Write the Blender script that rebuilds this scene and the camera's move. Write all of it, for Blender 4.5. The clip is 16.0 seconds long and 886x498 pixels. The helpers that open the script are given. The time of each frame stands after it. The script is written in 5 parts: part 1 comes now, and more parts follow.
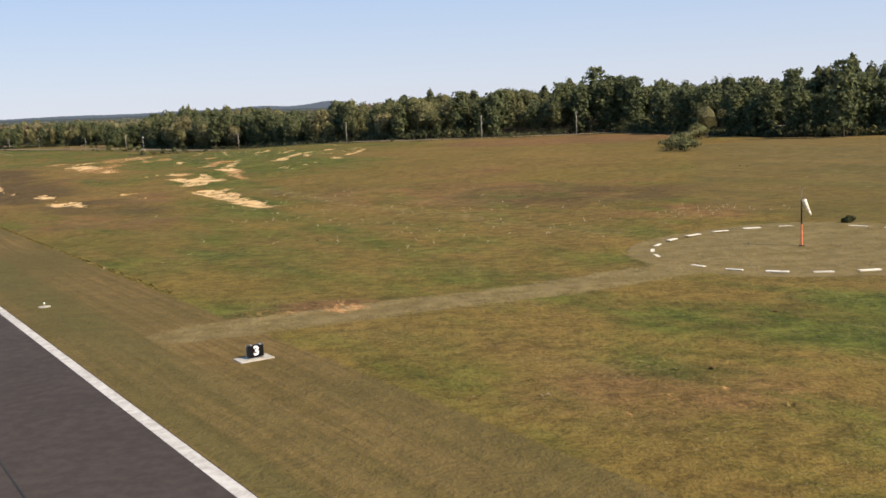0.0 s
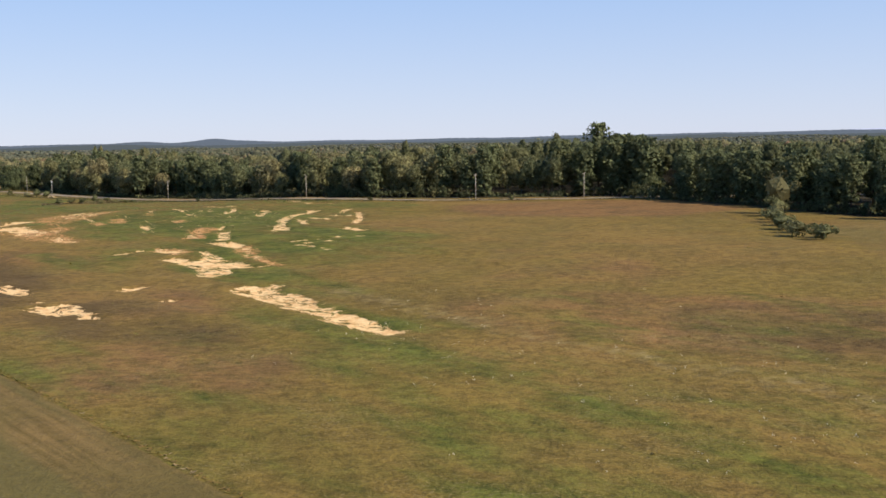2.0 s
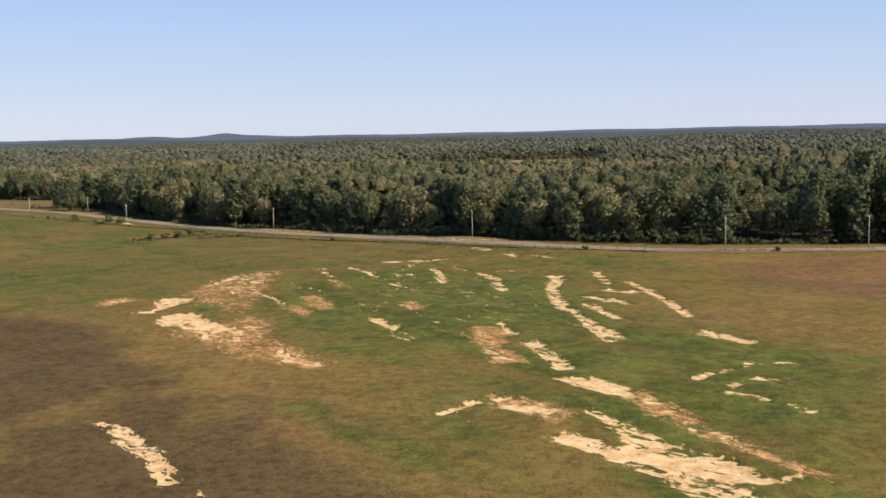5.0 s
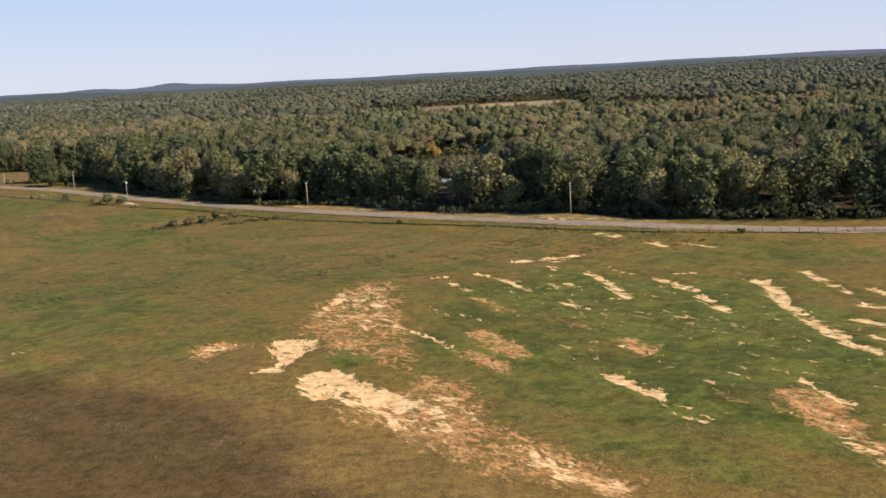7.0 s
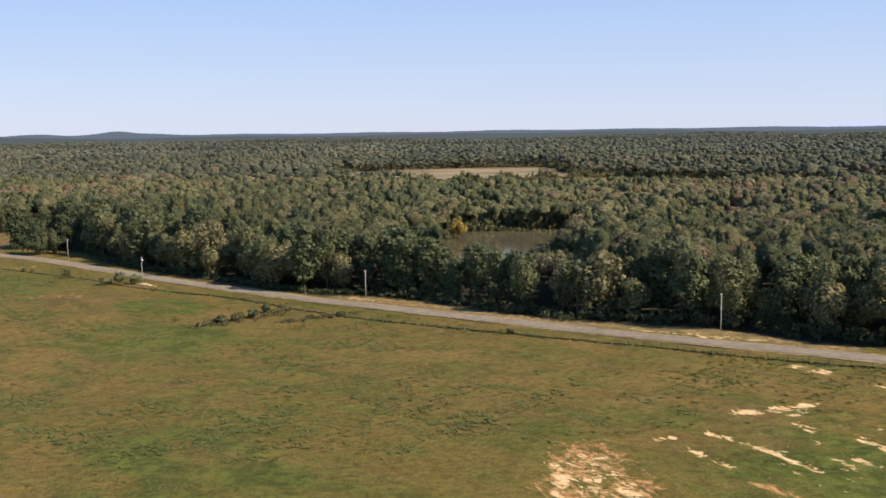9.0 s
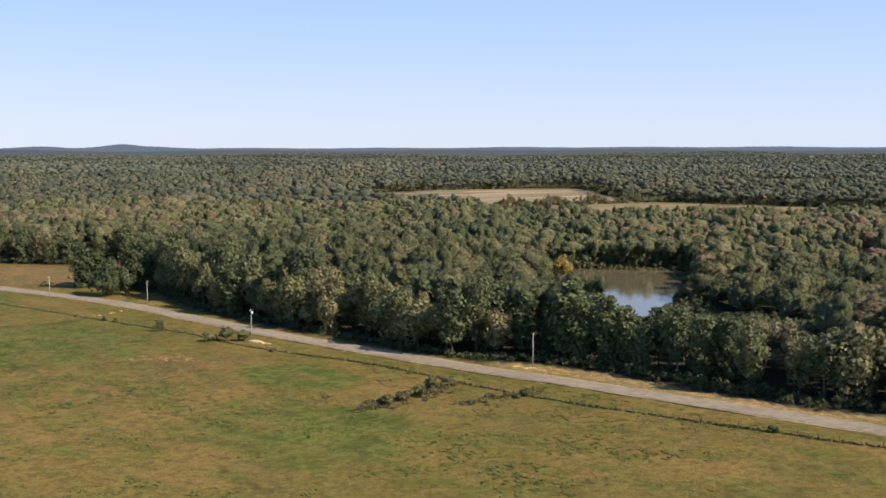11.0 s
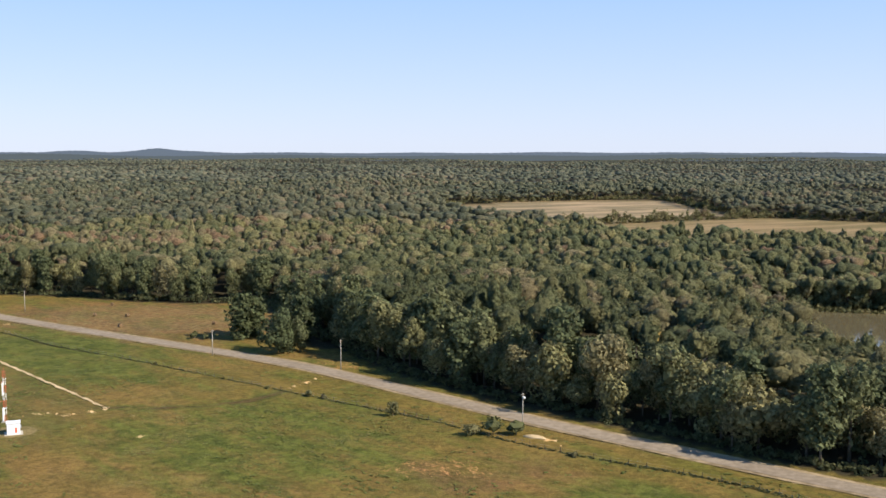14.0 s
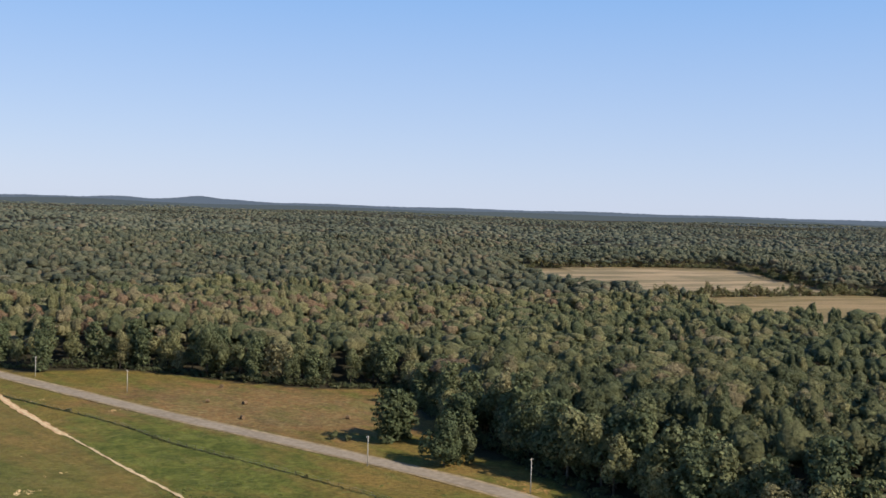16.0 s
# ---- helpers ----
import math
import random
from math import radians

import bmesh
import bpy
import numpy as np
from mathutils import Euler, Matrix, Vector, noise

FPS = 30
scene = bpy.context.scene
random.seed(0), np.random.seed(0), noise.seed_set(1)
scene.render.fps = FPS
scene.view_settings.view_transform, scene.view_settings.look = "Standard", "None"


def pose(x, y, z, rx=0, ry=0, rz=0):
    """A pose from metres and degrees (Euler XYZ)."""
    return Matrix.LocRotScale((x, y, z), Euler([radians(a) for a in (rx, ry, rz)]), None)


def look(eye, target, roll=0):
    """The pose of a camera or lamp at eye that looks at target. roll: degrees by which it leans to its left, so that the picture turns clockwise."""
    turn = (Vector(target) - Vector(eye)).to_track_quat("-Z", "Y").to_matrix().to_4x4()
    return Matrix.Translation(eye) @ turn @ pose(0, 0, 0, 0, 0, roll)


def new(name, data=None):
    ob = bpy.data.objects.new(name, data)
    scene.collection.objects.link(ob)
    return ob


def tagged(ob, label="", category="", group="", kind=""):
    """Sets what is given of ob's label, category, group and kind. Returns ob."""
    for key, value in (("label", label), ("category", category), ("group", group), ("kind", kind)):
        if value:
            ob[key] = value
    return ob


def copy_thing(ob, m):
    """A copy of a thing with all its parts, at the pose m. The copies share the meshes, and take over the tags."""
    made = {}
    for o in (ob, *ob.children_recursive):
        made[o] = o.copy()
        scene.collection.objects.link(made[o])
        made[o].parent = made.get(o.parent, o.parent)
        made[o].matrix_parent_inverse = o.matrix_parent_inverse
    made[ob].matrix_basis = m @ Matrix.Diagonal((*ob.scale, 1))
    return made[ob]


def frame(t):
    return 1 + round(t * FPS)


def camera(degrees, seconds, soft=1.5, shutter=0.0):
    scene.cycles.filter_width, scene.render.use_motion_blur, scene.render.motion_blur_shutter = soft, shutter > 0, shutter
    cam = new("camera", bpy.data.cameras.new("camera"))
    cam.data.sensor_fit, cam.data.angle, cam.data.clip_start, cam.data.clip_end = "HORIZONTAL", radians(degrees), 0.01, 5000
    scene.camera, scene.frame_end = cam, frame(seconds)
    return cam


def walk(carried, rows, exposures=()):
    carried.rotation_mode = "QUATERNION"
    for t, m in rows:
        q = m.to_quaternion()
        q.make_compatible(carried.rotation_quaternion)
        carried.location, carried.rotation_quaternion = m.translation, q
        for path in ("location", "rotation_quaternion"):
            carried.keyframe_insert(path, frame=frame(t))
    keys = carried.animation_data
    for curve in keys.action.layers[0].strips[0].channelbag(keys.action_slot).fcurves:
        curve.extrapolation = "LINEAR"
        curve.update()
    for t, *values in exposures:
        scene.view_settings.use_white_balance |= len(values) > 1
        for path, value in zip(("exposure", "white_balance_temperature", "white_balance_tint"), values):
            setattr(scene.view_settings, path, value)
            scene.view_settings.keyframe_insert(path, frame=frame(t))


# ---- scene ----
cam = camera(45.9, 16.0, soft=1.6)
METRES, EYE, TILT, LEAN, TURN = 590.0, 16.1, -7.67, 2.69, 0.0
ROWS = [
    (0.0, 0.0, 0.0, 0.0, 0.0, -0.0, 0.0),
    (0.5, -0.0171, 0.0251, 0.0049, -1.6, 0.29, 0.7),
    (1.0, -0.0342, 0.0504, 0.0102, -3.83, 1.11, -0.83),
    (1.5, -0.0514, 0.0752, 0.016, -5.73, 2.2, -2.4),
    (2.0, -0.0689, 0.1002, 0.0217, -6.67, 2.31, -0.78),
    (2.5, -0.0864, 0.127, 0.0278, -6.49, 2.64, -1.39),
    (3.0, -0.104, 0.1536, 0.0343, -6.09, 2.51, -1.5),
    (3.5, -0.1212, 0.1802, 0.0417, -5.78, 2.65, -1.01),
    (4.0, -0.1383, 0.2066, 0.049, -5.92, 3.05, -2.07),
    (6.5, -0.2135, 0.3439, 0.0803, -8.38, -1.13, 2.0),
    (7.0, -0.2291, 0.3692, 0.0867, -9.37, -1.38, 1.62),
    (7.5, -0.245, 0.3948, 0.0924, -10.34, -1.14, 2.42),
    (8.0, -0.2609, 0.4198, 0.0982, -12.01, -0.42, 1.08),
    (8.5, -0.277, 0.4459, 0.1042, -12.94, 0.51, 0.73),
    (9.0, -0.2928, 0.4718, 0.1101, -12.87, 1.76, -0.22),
    (11.5, -0.3756, 0.6034, 0.1383, -13.16, 2.57, -0.83),
    (12.0, -0.3917, 0.6285, 0.1432, -13.19, 2.49, -0.07),
    (12.5, -0.4078, 0.6541, 0.1482, -13.33, 2.71, -1.23),
    (13.0, -0.4243, 0.6794, 0.1528, -13.25, 2.73, -1.3),
    (13.5, -0.4403, 0.705, 0.1577, -12.81, 2.68, -1.47),
    (14.0, -0.4563, 0.7305, 0.1632, -12.06, 2.71, -1.13),
    (14.5, -0.4722, 0.7579, 0.1693, -12.16, 3.28, -3.38),
    (15.0, -0.4883, 0.7845, 0.1751, -12.48, 4.86, -4.95),
    (15.5, -0.5052, 0.8083, 0.1808, -12.0, 5.85, -4.52),
    (16.0, -0.5216, 0.8318, 0.1854, -10.67, 5.6, -3.12),
]
walk(cam, [(t, pose(0, 0, EYE, TILT, LEAN, TURN) @ pose(METRES * x, METRES * y, METRES * z, 90 + pitch, roll, yaw)) for t, x, y, z, yaw, pitch, roll in ROWS],
     [(0.0, 0.52, 6900, 12), (1.5, 0.53, 6650, 13), (4.0, 0.49, 6550, 13), (7.5, 0.53, 6700, 15), (9.0, 0.55, 6450, 13), (11.5, 0.70, 6450, 12), (13.0, 0.73, 6450, 11), (14.5, 0.67, 6400, 11), (15.5, 0.46, 6320, 11), (16.0, 0.43, 6250, 11)])

# ---- light ----
SUN_TO = Vector((0.82, -0.57, 0.0)).normalized()
SUN_UP = 38.0
SUN_DIR = Vector((SUN_TO.x * math.cos(radians(SUN_UP)), SUN_TO.y * math.cos(radians(SUN_UP)), math.sin(radians(SUN_UP))))
world = bpy.data.worlds.new("sky")
scene.world = world
world.use_nodes = True
wn = world.node_tree
sky = wn.nodes.new("ShaderNodeTexSky")
sky.sky_type, sky.sun_disc = "NISHITA", False
sky.sun_elevation = radians(SUN_UP)
sky.sun_rotation = math.atan2(SUN_TO.x, SUN_TO.y)
sky.air_density, sky.dust_density, sky.ozone_density = 1.0, 0.25, 3.0
# a hazy autumn sky: the clear sky veiled towards the horizon
part_up = wn.nodes.new("ShaderNodeSeparateXYZ")
wn.links.new(wn.nodes.new("ShaderNodeTexCoord").outputs["Generated"], part_up.inputs[0])
rise = wn.nodes.new("ShaderNodeMapRange")
rise.inputs["From Max"].default_value = 0.30
wn.links.new(part_up.outputs["Z"], rise.inputs["Value"])
veil = wn.nodes.new("ShaderNodeMix")
veil.data_type = "RGBA"
veil.inputs[6].default_value, veil.inputs[7].default_value = (6.2, 7.0, 8.7, 1), (1.2, 4.1, 8.9, 1)
wn.links.new(rise.outputs[0], veil.inputs[0])
crest = wn.nodes.new("ShaderNodeMapRange")
crest.inputs["From Min"].default_value, crest.inputs["From Max"].default_value = 0.28, 0.9
wn.links.new(part_up.outputs["Z"], crest.inputs["Value"])
deep_sky = wn.nodes.new("ShaderNodeMix")
deep_sky.data_type = "RGBA"
deep_sky.inputs[7].default_value = (0.7, 1.5, 3.4, 1)
wn.links.new(crest.outputs[0], deep_sky.inputs[0])
wn.links.new(veil.outputs[2], deep_sky.inputs[6])
haze = wn.nodes.new("ShaderNodeMix")
haze.data_type = "RGBA"
haze.inputs[0].default_value = 0.8
wn.links.new(sky.outputs[0], haze.inputs[6])
wn.links.new(deep_sky.outputs[2], haze.inputs[7])
wn.links.new(haze.outputs[2], wn.nodes["Background"].inputs[0])
wn.nodes["Background"].inputs[1].default_value = 0.076
sun = new("sun", bpy.data.lights.new("sun", "SUN"))
sun.data.energy, sun.data.angle, sun.data.color = 5.0, radians(0.5), (1.0, 0.90, 0.75)
sun.matrix_world = look(SUN_DIR * 100, (0, 0, 0))


# ---- materials ----
class Nodes:
    """Short hands for a node material."""

    def __init__(self, name, rough=0.9, spec=0.2):
        self.m = bpy.data.materials.new(name)
        self.m.use_nodes = True
        self.t = self.m.node_tree
        self.b = self.t.nodes["Principled BSDF"]
        self.b.inputs["Roughness"].default_value = rough
        self.b.inputs["Specular IOR Level"].default_value = spec
        self.pos = self.t.nodes.new("ShaderNodeNewGeometry").outputs["Position"]

    def put(self, socket, value):
        if isinstance(value, bpy.types.NodeSocket):
            self.t.links.new(value, socket)
        elif isinstance(value, tuple) and len(value) == 3 and socket.type == "RGBA":
            socket.default_value = (*value, 1)
        else:
            socket.default_value = value

    def noise(self, scale, detail=3.0, rough=0.55, vec=None, dist=0.0):
        n = self.t.nodes.new("ShaderNodeTexNoise")
        self.put(n.inputs["Vector"], vec or self.pos)
        n.inputs["Scale"].default_value, n.inputs["Detail"].default_value = scale, detail
        n.inputs["Roughness"].default_value, n.inputs["Distortion"].default_value = rough, dist
        return n.outputs["Fac"]

    def stretch(self, sx, sy, sz, turn=0.0):
        n = self.t.nodes.new("ShaderNodeMapping")
        self.put(n.inputs["Vector"], self.pos)
        n.vector_type = "TEXTURE"
        n.inputs["Rotation"].default_value = (0, 0, turn)
        n.inputs["Scale"].default_value = (sx, sy, sz)
        return n.outputs[0]

    def step(self, value, lo, hi, a=0.0, b=1.0):
        n = self.t.nodes.new("ShaderNodeMapRange")
        n.interpolation_type = "SMOOTHSTEP"
        for k, v in zip(("Value", "From Min", "From Max", "To Min", "To Max"), (value, lo, hi, a, b)):
            self.put(n.inputs[k], v)
        return n.outputs[0]

    def math(self, op, a, b=0.0, c=0.0):
        n = self.t.nodes.new("ShaderNodeMath")
        n.operation = op
        for s, v in zip(n.inputs, (a, b, c)):
            self.put(s, v)
        return n.outputs[0]

    def mix(self, fac, a, b, blend="MIX"):
        n = self.t.nodes.new("ShaderNodeMix")
        n.data_type, n.blend_type = "RGBA", blend
        self.put(n.inputs[0], fac), self.put(n.inputs[6], a), self.put(n.inputs[7], b)
        return n.outputs[2]

    def attr(self, name):
        n = self.t.nodes.new("ShaderNodeAttribute")
        n.attribute_name = name
        return n.outputs["Fac"]

    def object_random(self):
        return self.t.nodes.new("ShaderNodeObjectInfo").outputs["Random"]

    def island_random(self):
        return self.t.nodes.new("ShaderNodeNewGeometry").outputs["Random Per Island"]

    def bump(self, height, strength, distance):
        n = self.t.nodes.new("ShaderNodeBump")
        n.inputs["Strength"].default_value, n.inputs["Distance"].default_value = strength, distance
        self.put(n.inputs["Height"], height)
        self.put(self.b.inputs["Normal"], n.outputs[0])

    def grey(self, value):
        n = self.t.nodes.new("ShaderNodeCombineColor")
        for s in n.inputs:
            self.put(s, value)
        return n.outputs[0]

    def done(self, colour):
        self.put(self.b.inputs["Base Color"], colour)
        return self.m


RUN_ANGLE = math.atan2(0.844, -0.536)


def ground_material():
    k = Nodes("meadow_ground", 0.95, 0.1)
    big = k.step(k.noise(0.011, 3.0), 0.36, 0.64)
    mid = k.step(k.noise(0.045, 4.0, 0.6, dist=0.6), 0.38, 0.66)
    small = k.noise(0.62, 5.0, 0.68)
    drift = k.noise(0.13, 5.0, 0.7, dist=1.0)
    fine = k.noise(2.8, 3.0, 0.7)
    base = k.mix(big, (0.138, 0.100, 0.024), (0.174, 0.112, 0.034))
    base = k.mix(k.math("MULTIPLY", mid, 0.5), base, (0.100, 0.083, 0.021))
    russet = k.step(k.noise(0.026, 5.0, 0.62, vec=k.stretch(2.0, 1.0, 1.0, RUN_ANGLE), dist=0.8), 0.52, 0.68)
    base = k.mix(k.math("MULTIPLY", russet, 0.32), base, k.mix(drift, (0.100, 0.062, 0.021), (0.150, 0.092, 0.034)))
    dry = k.step(k.math("ADD", k.attr("dry"), k.math("MULTIPLY", k.math("SUBTRACT", k.noise(0.06, 4.0, 0.6), 0.5), 1.1)), 0.3, 0.75)
    base = k.mix(k.math("MULTIPLY", dry, 0.85), base, k.mix(mid, (0.176, 0.098, 0.040), (0.118, 0.070, 0.032)))
    lush = k.step(k.math("ADD", k.attr("lush"), k.math("MULTIPLY", k.math("SUBTRACT", k.noise(0.12, 5.0, 0.68, vec=k.stretch(2.6, 1.0, 1.0, RUN_ANGLE)), 0.5), 1.6)), 0.25, 0.85)
    base = k.mix(lush, base, k.mix(k.step(drift, 0.4, 0.62), (0.060, 0.073, 0.013), (0.094, 0.104, 0.020)))
    umber = k.step(k.math("ADD", k.attr("umber"), k.math("MULTIPLY", k.math("SUBTRACT", k.noise(0.07, 5.0, 0.65), 0.5), 1.2)), 0.3, 0.75)
    base = k.mix(k.math("MULTIPLY", umber, 0.92), base, k.mix(drift, (0.064, 0.043, 0.017), (0.096, 0.064, 0.026)))
    streak = k.noise(1.1, 4.0, 0.65, vec=k.stretch(26.0, 1.0, 1.0, RUN_ANGLE))
    cut = k.mix(k.step(streak, 0.36, 0.60), (0.112, 0.080, 0.026), (0.172, 0.118, 0.045))
    cut = k.mix(k.step(k.noise(0.03, 2.0), 0.42, 0.66), cut, (0.108, 0.085, 0.029))
    swath = k.step(k.noise(0.20, 2.0, 0.5, vec=k.stretch(70.0, 1.0, 1.0, RUN_ANGLE)), 0.46, 0.60)
    cut = k.mix(k.math("MULTIPLY", swath, 0.7), cut, (0.096, 0.086, 0.029))
    flat = k.t.nodes.new("ShaderNodeVectorMath")
    flat.operation = "DOT_PRODUCT"
    k.put(flat.inputs[0], k.pos)
    flat.inputs[1].default_value = (0.844, 0.536, 0.0)
    across = k.math("ADD", flat.outputs["Value"], k.math("MULTIPLY", k.noise(0.5, 2.0), 0.5))
    ring = k.t.nodes.new("ShaderNodeVectorMath")
    ring.operation = "DISTANCE"
    k.put(ring.inputs[0], k.pos)
    ring.inputs[1].default_value = (36.4, 107.0, 0.5)
    round_ = k.math("ADD", ring.outputs["Value"], k.math("MULTIPLY", k.noise(0.7, 3.0), 0.9))
    short = k.math("MAXIMUM", k.step(across, 29.3, 29.6, 1.0, 0.0), k.step(round_, 18.0, 18.6, 1.0, 0.0))
    short = k.math("MAXIMUM", short, k.attr("mown"))
    base = k.mix(short, base, cut)
    pale = k.math("MAXIMUM", k.step(round_, 18.0, 18.6, 1.0, 0.0), k.step(k.math("ADD", k.attr("pale"), k.math("MULTIPLY", k.math("SUBTRACT", k.noise(0.5, 4.0, 0.7), 0.5), 0.8)), 0.4, 0.7))
    base = k.mix(k.math("MULTIPLY", pale, 0.88), base, k.mix(k.step(k.noise(0.4, 4.0, 0.65), 0.4, 0.6), (0.162, 0.126, 0.052), (0.205, 0.162, 0.075)))
    tone = k.math("ADD", k.math("MULTIPLY", small, 0.6), k.math("ADD", k.math("MULTIPLY", fine, 0.45), k.math("MULTIPLY", drift, 0.22)))
    deep = k.math("SUBTRACT", 1.0, k.math("MULTIPLY", short, 0.6))
    rough_tone = k.math("ADD", 0.94, k.math("MULTIPLY", deep, k.step(tone, 0.46, 0.78, -0.36, 0.40)))
    weeds = k.math("MULTIPLY", deep, k.step(k.math("ADD", k.noise(1.3, 4.0, 0.75), k.math("MULTIPLY", k.noise(0.05, 3.0), 0.5)), 0.84, 0.98))
    base = k.mix(k.math("MULTIPLY", weeds, 0.25), base, (0.068, 0.070, 0.021))
    base = k.mix(1.0, base, k.grey(rough_tone), "MULTIPLY")
    seed = k.math("MULTIPLY", deep, k.step(k.math("ADD", k.noise(2.7, 3.0, 0.8), k.math("MULTIPLY", k.noise(0.09, 3.0), 0.35)), 0.76, 0.88))
    base = k.mix(k.math("MULTIPLY", seed, 0.55), base, (0.235, 0.190, 0.095))
    gap = k.math("MULTIPLY", deep, k.step(k.math("ADD", k.noise(2.3, 3.0, 0.8, vec=k.stretch(1.3, 1.0, 1.0, 0.4)), k.math("MULTIPLY", drift, 0.3)), 0.76, 0.90))
    base = k.mix(k.math("MULTIPLY", gap, 0.45), base, (0.034, 0.032, 0.012))
    # one even warm tint over all the grass colours
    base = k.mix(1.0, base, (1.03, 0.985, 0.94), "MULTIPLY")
    furrow = k.stretch(1.8, 1.0, 1.0, -1.2)
    ribs = k.stretch(2.0, 1.0, 1.0, -0.85)
    crumb = k.math("ADD", k.math("MULTIPLY", k.noise(0.42, 8.0, 0.78, vec=furrow, dist=1.0), 0.65), k.math("MULTIPLY", k.noise(1.7, 4.0, 0.75, vec=furrow), 0.35))
    clay = k.step(k.math("ADD", k.math("MULTIPLY", k.attr("clay"), 0.64), k.math("MULTIPLY", k.math("SUBTRACT", crumb, 0.5), 3.6)), 0.36, 0.74)
    clay = k.math("MULTIPLY", clay, k.step(k.attr("clay"), 0.03, 0.22))
    earth = k.mix(k.step(k.noise(0.9, 7.0, 0.78, vec=furrow, dist=0.8), 0.38, 0.60), (0.29, 0.122, 0.042), (0.62, 0.335, 0.138))
    base = k.mix(k.math("MULTIPLY", clay, 0.92), base, earth)
    where = k.t.nodes.new("ShaderNodeSeparateXYZ")
    k.put(where.inputs[0], k.pos)
    slope = k.step(where.outputs["Y"], 302.0, 330.0)
    washed = k.math("ADD", k.math("MULTIPLY", slope, k.noise(0.55, 7.0, 0.70, vec=k.stretch(2.0, 1.0, 1.0, -1.2), dist=0.7)), k.math("MULTIPLY", k.math("SUBTRACT", 1.0, slope), k.noise(0.38, 7.0, 0.68, vec=ribs, dist=0.9)))
    rag = k.math("ADD", k.math("MULTIPLY", k.math("SUBTRACT", washed, 0.5), 3.0), k.math("MULTIPLY", k.attr("bare"), 0.90))
    cracks = k.step(k.noise(0.42, 6.0, 0.70, vec=k.stretch(1.8, 1.0, 1.0, -1.0), dist=1.4), 0.50, 0.62, 0.0, 0.62)
    sand = k.math("MULTIPLY", k.step(k.math("SUBTRACT", rag, cracks), 0.48, 0.60), k.step(k.attr("bare"), 0.03, 0.2))
    base = k.mix(sand, base, k.mix(k.step(k.noise(0.6, 6.0, 0.7), 0.36, 0.60), (0.55, 0.315, 0.125), (0.72, 0.505, 0.255)))
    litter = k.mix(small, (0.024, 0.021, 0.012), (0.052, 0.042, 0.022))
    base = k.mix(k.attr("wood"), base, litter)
    far = k.mix(k.step(k.noise(0.035, 5.0, 0.65, vec=k.stretch(5.0, 1.0, 1.0, 0.25)), 0.40, 0.60), (0.34, 0.245, 0.142), (0.165, 0.132, 0.072))
    base = k.mix(k.attr("crop"), base, far)
    k.bump(k.math("ADD", small, k.math("MULTIPLY", fine, 0.4)), 0.8, 0.35)
    return k.done(base)


def leaf_material(name, ramp, by_object, masses=True):
    """Foliage: a colour for each tree along the ramp, and a shade for each clump."""
    k = Nodes(name, 0.75, 0.15)
    who = k.math("MULTIPLY", k.object_random(), 0.66) if by_object else k.attr("tint")
    r = k.t.nodes.new("ShaderNodeValToRGB")
    while len(r.color_ramp.elements) < len(ramp):
        r.color_ramp.elements.new(0.5)
    for e, (p, c) in zip(r.color_ramp.elements, ramp):
        e.position, e.color = p, (*c, 1)
    k.put(r.inputs[0], who)
    shade = k.step(k.island_random(), 0.0, 1.0, 0.62, 1.38) if by_object else k.step(k.island_random(), 0.0, 1.0, 0.82, 1.18)
    col = k.mix(1.0, r.outputs[0], k.grey(shade), "MULTIPLY")
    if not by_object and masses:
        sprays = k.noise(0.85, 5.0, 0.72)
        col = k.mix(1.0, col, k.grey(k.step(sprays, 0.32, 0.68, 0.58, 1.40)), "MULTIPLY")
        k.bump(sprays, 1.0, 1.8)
    # leaves let some light through
    thin = k.t.nodes.new("ShaderNodeBsdfTranslucent")
    k.put(thin.inputs["Color"], col)
    both = k.t.nodes.new("ShaderNodeMixShader")
    both.inputs[0].default_value = 0.36
    k.t.links.new(k.b.outputs[0], both.inputs[1])
    k.t.links.new(thin.outputs[0], both.inputs[2])
    k.t.links.new(both.outputs[0], k.t.nodes["Material Output"].inputs["Surface"])
    return k.done(col)


LEAF_RAMP = [(0.0, (0.110, 0.123, 0.059)), (0.25, (0.158, 0.162, 0.074)), (0.50, (0.227, 0.208, 0.093)), (0.70, (0.244, 0.208, 0.108)), (0.88, (0.246, 0.182, 0.106)), (0.98, (0.258, 0.164, 0.094)), (1.0, (0.416, 0.288, 0.079))]
PINE_RAMP = [(0.0, (0.108, 0.126, 0.060)), (0.6, (0.146, 0.158, 0.072)), (1.0, (0.186, 0.180, 0.078))]
DARK_RAMP = [(0.0, (0.070, 0.086, 0.040)), (1.0, (0.104, 0.116, 0.050))]


def plain(name, a, b, scale=3.0, rough=0.8, metal=0.0, bump=0.0):
    """A surface with two tones, by grain and by wear."""
    k = Nodes(name, rough, 0.3 if rough < 0.85 else 0.08)
    k.b.inputs["Metallic"].default_value = metal
    n = k.math("ADD", k.math("MULTIPLY", k.noise(scale, 4.0, 0.65), 0.7), k.math("MULTIPLY", k.noise(scale * 0.13, 2.0), 0.3))
    if bump:
        k.bump(n, 0.6, bump)
    return k.done(k.mix(k.step(n, 0.35, 0.65), a, b))


